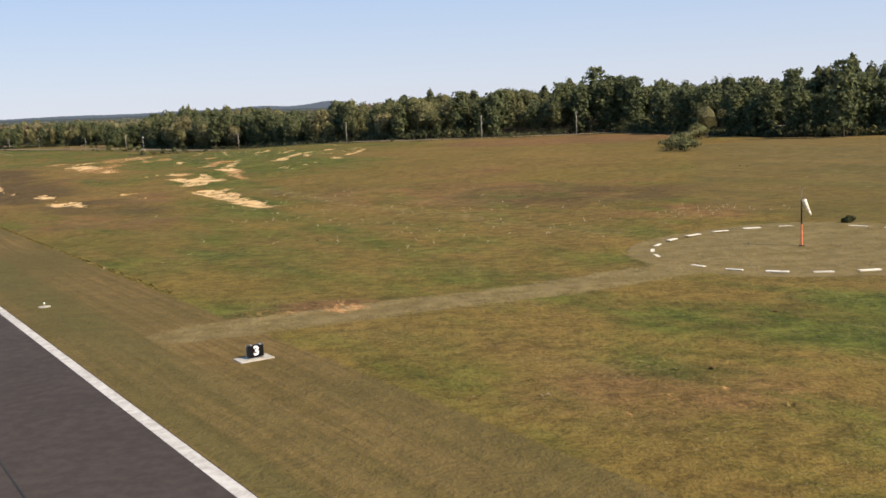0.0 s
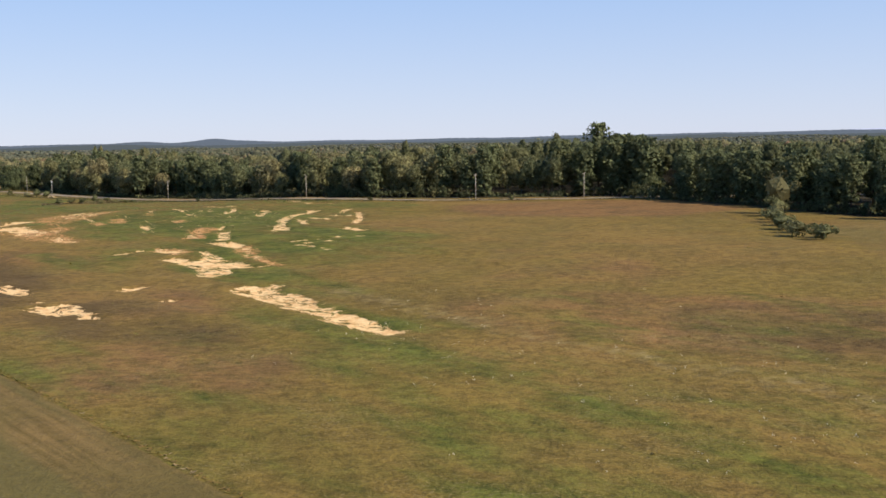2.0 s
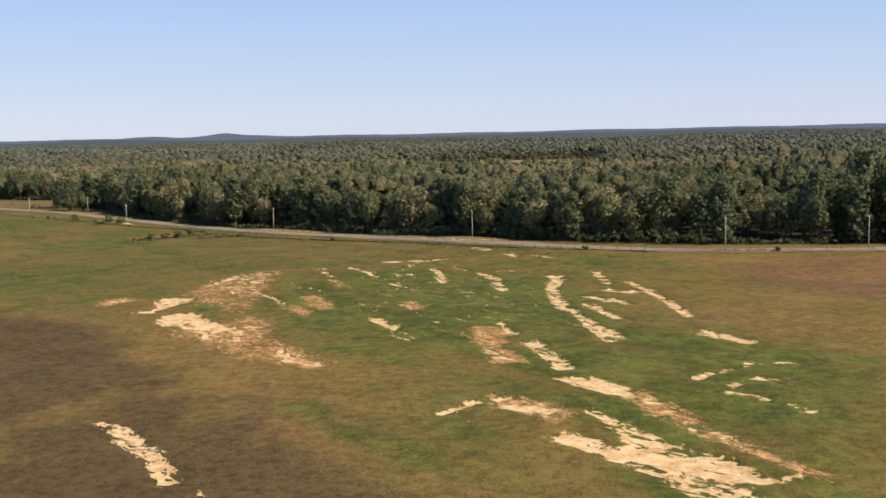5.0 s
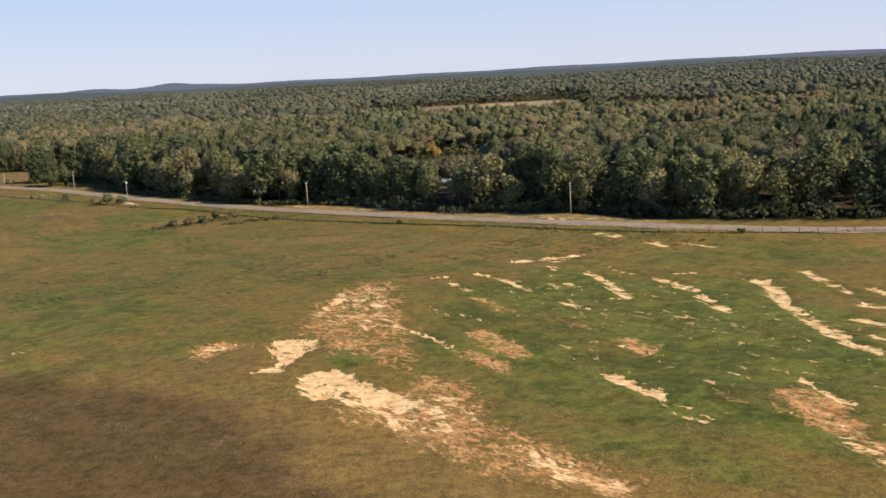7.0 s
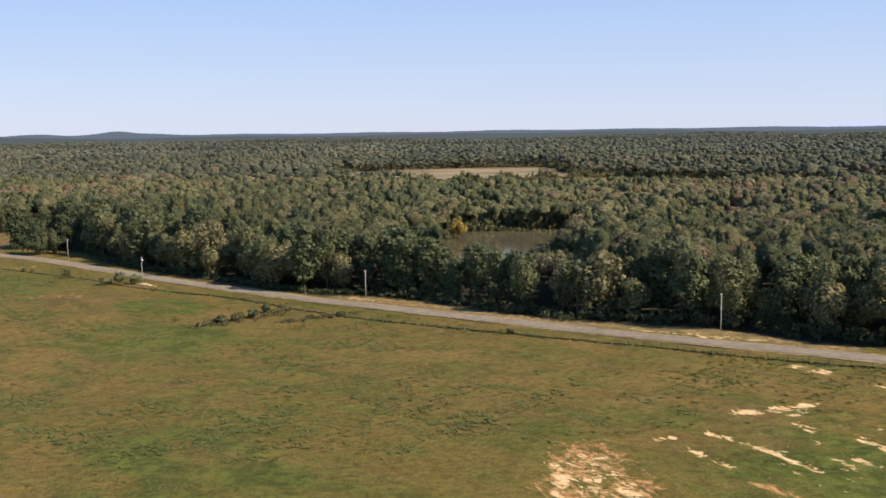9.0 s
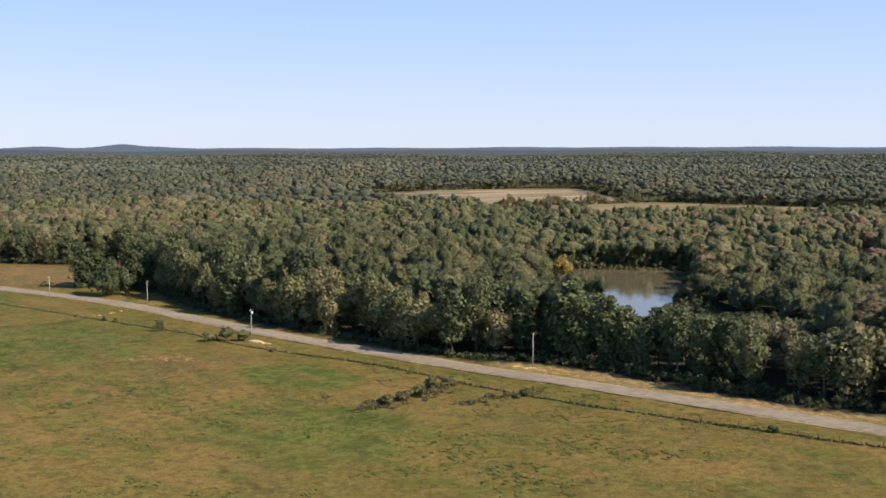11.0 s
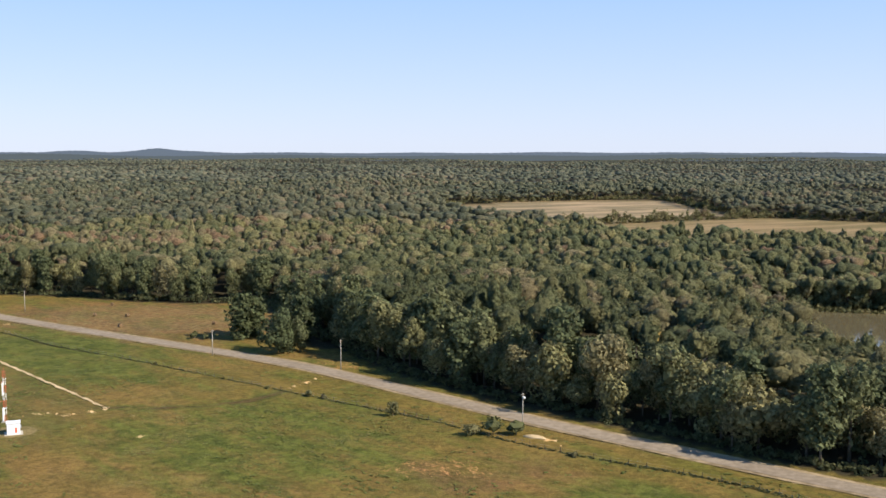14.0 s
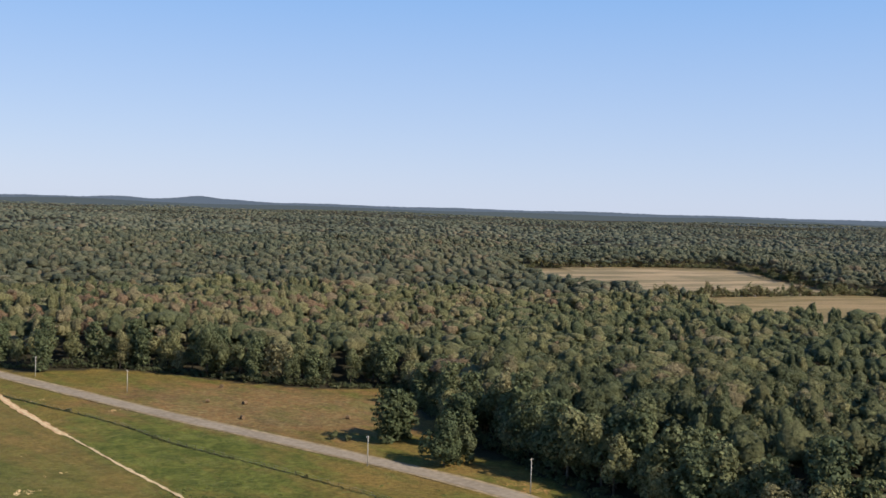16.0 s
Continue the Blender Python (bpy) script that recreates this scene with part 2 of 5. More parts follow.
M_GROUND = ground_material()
M_LEAF = leaf_material("broad_leaves", LEAF_RAMP, True)
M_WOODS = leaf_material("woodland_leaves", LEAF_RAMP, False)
# greyer and bluer the farther off: haze put into the leaf colours
M_FAR = leaf_material("hazed_far_leaves", [(0.0, (0.090, 0.102, 0.067)), (0.4, (0.142, 0.144, 0.085)), (0.8, (0.190, 0.172, 0.101)), (1.0, (0.216, 0.162, 0.102))], False)
M_HILLS = leaf_material("hazed_hill_trees", [(0.0, (0.088, 0.100, 0.072)), (0.4, (0.130, 0.135, 0.090)), (0.8, (0.172, 0.162, 0.104)), (1.0, (0.196, 0.158, 0.104))], False, False)
M_PINE = leaf_material("pine_needles", PINE_RAMP, True)
M_SHRUB = leaf_material("shrub_leaves", [(0.0, (0.105, 0.114, 0.048)), (0.5, (0.160, 0.150, 0.066)), (1.0, (0.21, 0.170, 0.088))], True)
M_TUFT = leaf_material("grass_blades", [(0.0, (0.13, 0.125, 0.030)), (0.45, (0.20, 0.15, 0.042)), (0.8, (0.25, 0.16, 0.058)), (1.0, (0.62, 0.56, 0.40))], False, False)
M_DARKLEAF = leaf_material("dark_leaves", DARK_RAMP, True)
M_WEED = leaf_material("weed_leaves", [(0.0, (0.112, 0.132, 0.034)), (0.5, (0.150, 0.150, 0.042)), (0.8, (0.190, 0.156, 0.054)), (1.0, (0.22, 0.17, 0.07))], False, False)
M_GOLD = leaf_material("golden_leaves", [(0.0, (0.33, 0.225, 0.065)), (1.0, (0.40, 0.29, 0.085))], True)
M_BARK = plain("bark", (0.085, 0.065, 0.045), (0.16, 0.13, 0.10), 2.5, 0.95, bump=0.05)
M_ASPHALT = plain("runway_asphalt", (0.052, 0.042, 0.037), (0.070, 0.057, 0.050), 1.2, 0.9)
M_ROAD = plain("worn_road", (0.200, 0.158, 0.112), (0.285, 0.230, 0.166), 0.5, 0.95)
M_WHITE = plain("white_marking", (0.40, 0.37, 0.33), (0.60, 0.57, 0.52), 1.5, 0.8)
M_MARKER = plain("whitewashed_slab", (0.62, 0.55, 0.44), (0.80, 0.74, 0.62), 1.5, 0.85)
M_CONCRETE = plain("concrete", (0.36, 0.33, 0.27), (0.50, 0.46, 0.39), 2.0, 0.9)
M_BLACK = plain("black_panel", (0.006, 0.006, 0.006), (0.010, 0.010, 0.010), 3.0, 0.9)
M_PANELWHITE = plain("white_paint", (0.72, 0.72, 0.71), (0.82, 0.82, 0.81), 1.5, 0.5)
M_RED = plain("aviation_red", (0.42, 0.085, 0.045), (0.55, 0.13, 0.07), 2.0, 0.6)
M_CLOTH = plain("bleached_cloth", (0.80, 0.66, 0.50), (0.90, 0.78, 0.62), 2.0, 0.8)
M_ORANGE = plain("orange_fabric", (0.62, 0.15, 0.06), (0.74, 0.22, 0.10), 2.0, 0.8)
M_STEEL = plain("galvanised_steel", (0.30, 0.30, 0.30), (0.42, 0.42, 0.41), 3.0, 0.5, 0.6)
M_DARK = plain("dark_paint", (0.018, 0.018, 0.016), (0.03, 0.03, 0.026), 3.0, 0.8)
M_POLE = plain("weathered_pole", (0.34, 0.30, 0.25), (0.46, 0.42, 0.36), 2.0, 0.9)
M_GLASS = plain("lamp_glass", (0.80, 0.80, 0.76), (0.85, 0.85, 0.82), 4.0, 0.2)
M_HAY = plain("weathered_hay", (0.13, 0.085, 0.045), (0.20, 0.13, 0.07), 4.0, 0.95, bump=0.05)
M_SPILL = plain("orange_sand", (0.36, 0.19, 0.085), (0.62, 0.44, 0.25), 1.1, 0.95, bump=0.1)
M_SHOULDER = plain("gravel_shoulder", (0.185, 0.135, 0.075), (0.36, 0.27, 0.16), 0.35, 0.95, bump=0.05)
M_SAND = plain("sand", (0.42, 0.31, 0.17), (0.60, 0.45, 0.26), 0.6, 0.95, bump=0.1)


def water_material():
    k = Nodes("pond_water", 0.08, 0.3)
    k.bump(k.noise(0.9, 3.0), 0.12, 0.05)
    return k.done(k.mix(k.noise(0.03, 2.0), (0.105, 0.088, 0.050), (0.135, 0.112, 0.062)))


M_WATER = water_material()


# ---- plan ----
def smooth(x, a, b):
    t = np.clip((x - a) / (b - a), 0, 1)
    return t * t * (3 - 2 * t)


def inside(x, y, poly):
    """Which of the points lie in the polygon."""
    r = np.zeros(np.shape(x), bool)
    for (ax, ay), (bx, by) in zip(poly, poly[1:] + poly[:1]):
        if ay != by:
            r ^= ((ay > y) != (by > y)) & (x < (bx - ax) * (y - ay) / (by - ay) + ax)
    return r


def near_line(x, y, line):
    """How far the points are from a line of corners."""
    d = np.full(np.shape(x), 1e9)
    for (ax, ay), (bx, by) in zip(line, line[1:]):
        dx, dy = bx - ax, by - ay
        t = np.clip(((x - ax) * dx + (y - ay) * dy) / (dx * dx + dy * dy), 0, 1)
        d = np.minimum(d, np.hypot(x - ax - t * dx, y - ay - t * dy))
    return d


def rounded(line, steps=5):
    """The line as a smooth curve through its corners."""
    p = [Vector(q) for q in ([line[0]] + line + [line[-1]])]
    out = []
    for a, b, c, d in zip(p, p[1:], p[2:], p[3:]):
        for i in range(steps):
            t = i / steps
            out.append(tuple(0.5 * (2 * b + (c - a) * t + (2 * a - 5 * b + 4 * c - d) * t * t + (3 * b - a - 3 * c + d) * t ** 3)))
    return out + [tuple(p[-1])]


ROAD = rounded([(420, 372), (250, 402), (150, 420), (92, 433), (48, 439), (10, 447), (-8, 456), (-22, 467), (-35, 479), (-53, 500), (-72, 526), (-94, 561), (-118, 598), (-142, 628), (-183, 682), (-209, 721), (-243, 772), (-284, 818), (-332, 868), (-407, 953), (-560, 1130), (-900, 1500)])
POND = [(-34, 868), (-10, 862), (12, 852), (35, 842), (14, 800), (-8, 762), (-30, 724), (-50, 692), (-66, 672), (-84, 690), (-76, 750), (-60, 800), (-46, 845)]
BANK = [(-90, 694), (-78, 662), (-54, 664), (-28, 714), (16, 794), (37, 843), (-10, 863)]
PASTURE = [(-236, 790), (-240, 830), (-252, 921), (-280, 921), (-311, 934), (-340, 956), (-368, 968), (-400, 958), (-415, 968), (-430, 985), (-405, 950), (-332, 866), (-284, 817), (-243, 772), (-226, 772)]
GLADE = [(-560, 1150), (-500, 1090), (-420, 1060), (-400, 1090), (-470, 1150), (-540, 1190)]
FIELD_A = [(-35, 1680), (40, 1745), (180, 1795), (340, 1845), (298, 1640), (262, 1442), (180, 1420), (15, 1380), (-28, 1370)]
FIELD_B = [(0, 1110), (5, 1230), (12, 1382), (180, 1422), (286, 1448), (330, 1370), (394, 1298), (540, 1180), (470, 1075), (230, 1030), (60, 1075)]
FIELD_C = [(560, 1880), (700, 1960), (1000, 1760), (860, 1640)]
FIELDS = [FIELD_A, FIELD_B, FIELD_C]
MEADOW = [(-900, -700), (900, -700), (900, 20), (500, 170), (300, 240), (160, 288), (125, 297), (114, 300), (99, 317), (92, 345), (92, 372), (82, 400), (78, 424), (62, 450), (4, 466), (-22, 482), (-38, 499), (-47, 521), (-57, 532), (-69, 543), (-81, 556), (-93, 581), (-106, 608), (-120, 625), (-131, 631), (-143, 638), (-176, 687), (-202, 726), (-214, 750), (-222, 772), (-228, 800), (-300, 832), (-332, 870), (-418, 968), (-570, 1140), (-910, 1510), (-2500, 1500), (-2500, -700)]


def height(x, y):
    """The lie of the land."""
    v, s, n = 0.75 * x + 0.66 * y, -0.66 * x + 0.75 * y, 0.844 * x + 0.536 * y
    h = smooth(v, 80, 190) * smooth(n, 18, 60) * (2.6 - 4.9 * smooth(s, 370, 560))
    h = h - 2.8 * smooth(130 - np.hypot(x + 8, (y - 785) * 0.7), 0, 60)
    d = np.hypot(x + 150, y - 300)
    a = np.degrees(np.arctan2(x + 150, y - 300))
    rise = np.clip((d - 1900) / 2700, 0, 1) ** 1.8
    h = h + rise * (29 + 3 * np.sin(a * 0.21 + 1.0) + 2 * np.sin(a * 0.73) + 3 * smooth(a, 5, 40))
    # low swells, one behind the other
    h = h + smooth(d, 1500, 2400) * (4.0 * np.sin(d * 0.0105 + 1.6 * np.sin(a * 0.17) + 0.05 * a) + 2.2 * np.sin(d * 0.0043 + a * 0.31))
    h = h + smooth(d, 900, 1900) * (2.0 * np.sin(x * 0.006 + y * 0.004) + 1.6 * np.sin(y * 0.0075 - x * 0.003))
    return h


def up(x, y):
    return float(height(np.array([x]), np.array([y]))[0])


def wooded(x, y):
    w = ~inside(x, y, MEADOW) & ~inside(x, y, POND) & ~inside(x, y, PASTURE) & ~inside(x, y, GLADE) & ~inside(x, y, BANK)
    for f in FIELDS:
        w &= ~inside(x, y, f)
    return w & (near_line(x, y, ROAD) > 7.5)


# ---- mesh helpers ----
def mesh_from(name, verts, faces, material, smooth_faces=False):
    """A mesh from arrays: faces all of one size."""
    me = bpy.data.meshes.new(name)
    verts, faces = np.asarray(verts, np.float32), np.asarray(faces, np.int32)
    k = faces.shape[1]
    me.vertices.add(len(verts)), me.loops.add(faces.size), me.polygons.add(len(faces))
    me.vertices.foreach_set("co", verts.ravel())
    me.loops.foreach_set("vertex_index", faces.ravel())
    me.polygons.foreach_set("loop_start", np.arange(0, faces.size, k, dtype=np.int32))
    me.polygons.foreach_set("use_smooth", np.full(len(faces), smooth_faces))
    me.update(calc_edges=True)
    me.materials.append(material)
    return me


def floats(me, name, values):
    me.attributes.new(name, "FLOAT", "POINT").data.foreach_set("value", np.asarray(values, np.float32).ravel())


def part(name, bm, material, parent=None, label="", smooth_faces=False):
    """One mesh object out of a bmesh, under its thing."""
    me = bpy.data.meshes.new(name)
    for f in bm.faces:
        f.smooth = smooth_faces
    bm.to_mesh(me), bm.free()
    me.materials.append(material)
    ob = new(name, me)
    ob.parent = parent
    return tagged(ob, label)


def thing(name, at, label, category, group="", turn=0.0):
    """An Empty at the base of a thing."""
    ob = new(name)
    ob.matrix_world = pose(*at, 0, 0, turn)
    return tagged(ob, label, category, group)


def box(size, at=(0, 0, 0), bevel=0.0, bm=None, turn=0.0):
    bm = bm or bmesh.new()
    r = bmesh.ops.create_cube(bm, size=1.0, matrix=Matrix.Translation(at) @ Matrix.Rotation(radians(turn), 4, "Z") @ Matrix.Diagonal((*size, 1)))
    if bevel:
        edges = list({e for v in r["verts"] for e in v.link_edges})
        bmesh.ops.bevel(bm, geom=edges, offset=bevel, segments=2, affect="EDGES", profile=0.6)
    return bm


def tube(points, radii, sides=8, bm=None):
    """A closed round bar along points."""
    bm = bm or bmesh.new()
    rings = []
    pts = [Vector(p) for p in points]
    for i, p in enumerate(pts):
        way = (pts[min(i + 1, len(pts) - 1)] - pts[max(i - 1, 0)]).normalized()
        a = way.orthogonal().normalized()
        b = way.cross(a)
        rings.append([bm.verts.new(p + radii[i] * (math.cos(2 * math.pi * k / sides) * a + math.sin(2 * math.pi * k / sides) * b)) for k in range(sides)])
    for r, q in zip(rings, rings[1:]):
        for k in range(sides):
            bm.faces.new((r[k], r[(k + 1) % sides], q[(k + 1) % sides], q[k]))
    bm.faces.new(rings[0][::-1]), bm.faces.new(rings[-1])
    return bm


def ribbon(line, half_left, half_right, lift, ragged=0.0):
    """A strip of ground cover along a line, lying on the land."""
    bm = bmesh.new()
    rows = []
    for i, p in enumerate(line):
        a, b = Vector(line[max(i - 1, 0)]), Vector(line[min(i + 1, len(line) - 1)])
        n = (b - a).normalized()
        n = Vector((n.y, -n.x))
        row = []
        for k in range(5):
            q = Vector(p) + n * ((-half_left + (half_left + half_right) * k / 4) * (1 + ragged * (0.6 * math.sin(i * 0.61 + 2.1 * math.sin(i * 0.37 + k)) + 0.7 * math.sin(i * 2.3 + k * 1.7) * math.sin(i * 0.9))))
            row.append(bm.verts.new((q.x, q.y, up(q.x, q.y) + lift)))
        rows.append(row)
    for r, q in zip(rows, rows[1:]):
        for k in range(4):
            bm.faces.new((r[k], r[k + 1], q[k + 1], q[k]))
    bmesh.ops.recalc_face_normals(bm, faces=bm.faces)
    for f in bm.faces:
        if f.normal.z < 0:
            f.normal_flip()
    return bm


# ---- ground ----
def axis(stretches, far):
    """Even steps within each stretch (lo, hi, step), and wider and wider ones out to far on both sides."""
    mid = np.concatenate([np.linspace(lo, hi, int(round((hi - lo) / step)), endpoint=False) for lo, hi, step in stretches])
    grow = np.cumsum(4.0 * 1.1 ** np.arange(1, 80))
    low, high = mid[0] - grow, mid[-1] + grow
    return np.concatenate([low[low > -far - 600][::-1], mid, high[high < far + 600]])


gx = axis([(-410, -156, 3.4), (-156, -24, 0.95), (-24, 120, 3.4)], 5000)
gy = axis([(34, 186, 3.2), (186, 460, 0.95), (460, 960, 3.4)], 5000)
GX, GY = np.meshgrid(gx, gy)
X, Y = GX.ravel(), GY.ravel()
cover = {k: np.zeros(X.shape) for k in ("dry", "lush", "mown", "pale", "bare", "clay", "wood", "crop", "umber")}


def patch(kind, x, y, long, wide, turn, amount=1.0):
    """A blurred oval of a ground cover; turn: degrees from the x axis."""
    c, s = math.cos(radians(turn)), math.sin(radians(turn))
    u, w = ((X - x) * c + (Y - y) * s) / long, (-(X - x) * s + (Y - y) * c) / wide
    cover[kind] = np.maximum(cover[kind], amount * np.clip(1.35 - np.hypot(u, w) ** 1.5, 0, 1))


def strip(kind, line, wide, amount=1.0):
    cover[kind] = np.maximum(cover[kind], amount * np.clip(1.4 - near_line(X, Y, line) / wide, 0, 1))



def area(kind, amount, poly, soft=1.3):
    """A ground cover inside an outline, fading over its edge."""
    ax, ay = np.array(poly).T
    near = (X > ax.min() - 4) & (X < ax.max() + 4) & (Y > ay.min() - 4) & (Y < ay.max() + 4)
    d = near_line(X[near], Y[near], poly + poly[:1])
    d = np.where(inside(X[near], Y[near], poly), d, -d)
    cover[kind][near] = np.maximum(cover[kind][near], amount * np.clip(0.6 + d / (2 * soft), 0, 1))


MOWN_PATH = rounded([(-20, 78), (-7, 84), (4, 88), (13, 93), (22, 98)])
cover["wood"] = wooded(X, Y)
for f in FIELDS:
    cover["crop"] = np.maximum(cover["crop"], inside(X, Y, f) * (1.0 if f is FIELD_A else 0.55))
cover["crop"] = np.maximum(cover["crop"], inside(X, Y, GLADE) * 0.5)
strip("mown", MOWN_PATH, 2.6, 0.9)
strip("pale", MOWN_PATH, 3.6, 1.1)
strip("pale", ROAD, 5.4, 0.85)
strip("bare", ROAD, 4.2, 0.40)
cover["mown"] = np.maximum(cover["mown"], inside(X, Y, [(-397, 905), (-365, 845), (-347, 813), (-324, 772), (-299, 728), (-318, 690), (-450, 560), (-700, 900)]) * 0.35)
patch("lush", -370, 760, 60, 110, 35, 0.72)
cover["pale"] = np.maximum(cover["pale"], inside(X, Y, [(60, 150), (66, 255), (66, 280), (98, 305), (125, 295), (300, 240), (300, 60), (70, 110)]) * 0.46)
cover["mown"] = np.maximum(cover["mown"], inside(X, Y, [(34, 150), (62, 255), (60, 280), (96, 310), (125, 295), (300, 240), (300, 60), (60, 95)]) * 0.55)
# sandy scars in the meadow: the long ones beside the runway
area("bare", 0.88, [(-56, 228), (-54, 233), (-49, 234), (-48, 231), (-48, 226), (-44, 219), (-41, 209), (-38, 203), (-33, 193), (-31, 186), (-34, 186), (-40, 197), (-43, 203), (-46, 209), (-50, 217), (-53, 223)], 1.0)
area("bare", 1.0, [(-84, 221), (-82, 222), (-80, 224), (-76, 218), (-73, 211), (-71, 207), (-74, 208), (-76, 213), (-79, 211), (-82, 216)], 0.7)
area("bare", 0.95, [(-97, 248), (-95, 247), (-91, 242), (-87, 233), (-90, 234), (-95, 241)], 0.7)
area("bare", 0.95, [(-75, 237), (-72, 240), (-70, 239), (-73, 234)], 0.7)
area("bare", 0.90, [(-130, 297), (-125, 293), (-121, 285), (-115, 271), (-118, 269), (-121, 278), (-126, 287)], 0.7)
area("bare", 0.95, [(-74, 277), (-71, 279), (-68, 274), (-64, 266), (-67, 264), (-70, 270)], 0.9)
area("bare", 0.90, [(-67, 287), (-63, 282), (-61, 273), (-58, 268), (-54, 260), (-58, 257), (-57, 250), (-60, 246), (-63, 248), (-65, 257), (-68, 265), (-69, 270), (-66, 272), (-65, 277)], 0.9)
area("clay", 1.0, [(-79, 291), (-77, 297), (-71, 291), (-68, 285), (-72, 280), (-75, 286)])
area("bare", 0.6, [(-78, 292), (-76, 295), (-70, 288), (-72, 283), (-75, 287)])
area("clay", 0.9, [(-61, 291), (-57, 296), (-55, 284), (-53, 272), (-49, 260), (-48, 255), (-51, 258), (-55, 268), (-59, 279)])
area("bare", 0.5, [(-60, 291), (-57, 294), (-55, 282), (-52, 268), (-49, 257), (-52, 262), (-56, 272)])
area("bare", 0.95, [(-67, 304), (-61, 301), (-58, 295), (-60, 290), (-63, 295)], 0.8)
for path, wide, amount in [
        ([(-65, 222), (-63, 222)], 1.0, 0.9), ([(-86, 226), (-84, 226)], 0.9, 0.8), ([(-85, 220), (-83, 217)], 0.8, 0.8), ([(-113, 266), (-105, 255)], 0.9, 0.6),
        ([(-85, 290), (-80, 294), (-76, 294)], 1.0, 0.8), ([(-83, 290), (-82, 285)], 1.0, 0.7), ([(-56, 257), (-52, 258)], 1.2, 0.8), ([(-48, 298), (-45, 300)], 1.3, 0.9),
        ([(-43, 301), (-37, 304), (-29, 303)], 1.3, 0.62), ([(-47, 289), (-42, 295), (-35, 295)], 1.3, 0.58), ([(-45, 288), (-40, 279)], 1.3, 0.65),
        ([(-47, 361), (-46, 345)], 1.5, 0.8), ([(-41, 368), (-39, 360)], 1.4, 0.8), ([(-30, 392), (-30, 370), (-32, 345)], 1.3, 0.75), ([(-36, 328), (-32, 319)], 2.0, 0.9),
        ([(-66, 327), (-64, 309)], 1.9, 0.9)]:
    strip("bare", path, wide, amount)
area("clay", 1.0, [(-77, 338), (-70, 330), (-69, 313), (-75, 314), (-73, 324)])
area("bare", 0.6, [(-75, 334), (-71, 328), (-70, 315), (-74, 317)])
# the scars on the slope beyond
area("bare", 0.86, [(-47, 411), (-45, 408), (-42, 406), (-44.5, 395), (-48.5, 384), (-50, 370), (-51, 360), (-51, 342), (-49, 327), (-53, 324), (-54, 331), (-53, 348), (-54, 362), (-52.5, 374), (-51, 385), (-49, 394), (-46, 402)], 0.7)
area("clay", 1.0, [(-106, 388), (-102, 388), (-99, 380), (-97, 369), (-101, 369), (-104, 377)])
area("clay", 1.0, [(-108, 378), (-105, 376), (-102, 365), (-104, 361), (-107, 368)])
area("clay", 0.95, [(-99, 413), (-96, 411), (-94, 397), (-97, 399)])
area("clay", 0.75, [(-88, 393), (-86, 386), (-84, 378), (-88, 384)])
area("clay", 0.95, [(-84, 373), (-82, 374), (-79, 367), (-82, 362), (-84, 365)])
area("bare", 0.95, [(-92, 358), (-89, 357), (-86, 346), (-89, 347)], 0.8)
area("bare", 0.80, [(-88, 347), (-86, 343), (-84, 336), (-86, 335), (-88, 339)], 0.7)
area("clay", 0.85, [(-81, 345), (-77, 341), (-77, 338), (-80, 341)])
area("clay", 0.95, [(-74, 344), (-70, 343), (-66, 336), (-70, 331), (-73, 331), (-75, 337)])
area("clay", 0.6, [(-103, 350), (-99, 346), (-96, 338), (-100, 342)])
area("clay", 0.45, [(-77, 388), (-74, 390), (-71, 377), (-73, 376)])
for path, wide, amount in [
        ([(-115, 397), (-111, 387), (-108, 377)], 0.9, 0.8), ([(-93, 437), (-90, 431), (-87, 415)], 1.1, 0.85), ([(-100, 430), (-98, 420)], 0.9, 0.8), ([(-103, 436), (-100, 436)], 1.2, 0.85),
        ([(-82, 447), (-79, 447)], 2.0, 0.9), ([(-75, 447), (-67, 449)], 2.0, 0.95), ([(-74, 443), (-71, 445)], 1.4, 0.8), ([(-77, 438), (-77, 433)], 1.0, 0.7),
        ([(-72, 427), (-71, 421), (-71, 414), (-72, 402)], 1.3, 0.9), ([(-61, 416), (-59, 409), (-59, 402)], 1.4, 0.85), ([(-56, 419), (-53, 418)], 1.6, 0.8), ([(-60, 398), (-60, 385)], 1.3, 0.95),
        ([(-32, 411), (-34, 403), (-35, 390)], 1.3, 0.8), ([(-37, 381), (-34, 376)], 2.0, 0.95), ([(-44, 372), (-42, 364)], 1.4, 0.9), ([(-68, 346), (-67, 335)], 1.0, 0.85),
        ([(-53, 476), (-51, 470)], 2.4, 0.8), ([(-47, 457), (-46, 451)], 1.6, 0.7), ([(-40, 453), (-36, 445)], 1.6, 0.75), ([(-82, 419), (-81, 407)], 1.0, 0.55), ([(-79, 421), (-78, 414)], 1.2, 0.7),
        ([(-66, 431), (-64, 422)], 1.0, 0.6), ([(-84, 402), (-82, 396)], 1.0, 0.65), ([(-87, 425), (-85, 416)], 0.9, 0.5), ([(-109, 411), (-105, 400)], 0.8, 0.55), ([(-103, 400), (-100, 392)], 0.8, 0.5)]:
    strip("bare", path, wide, amount)
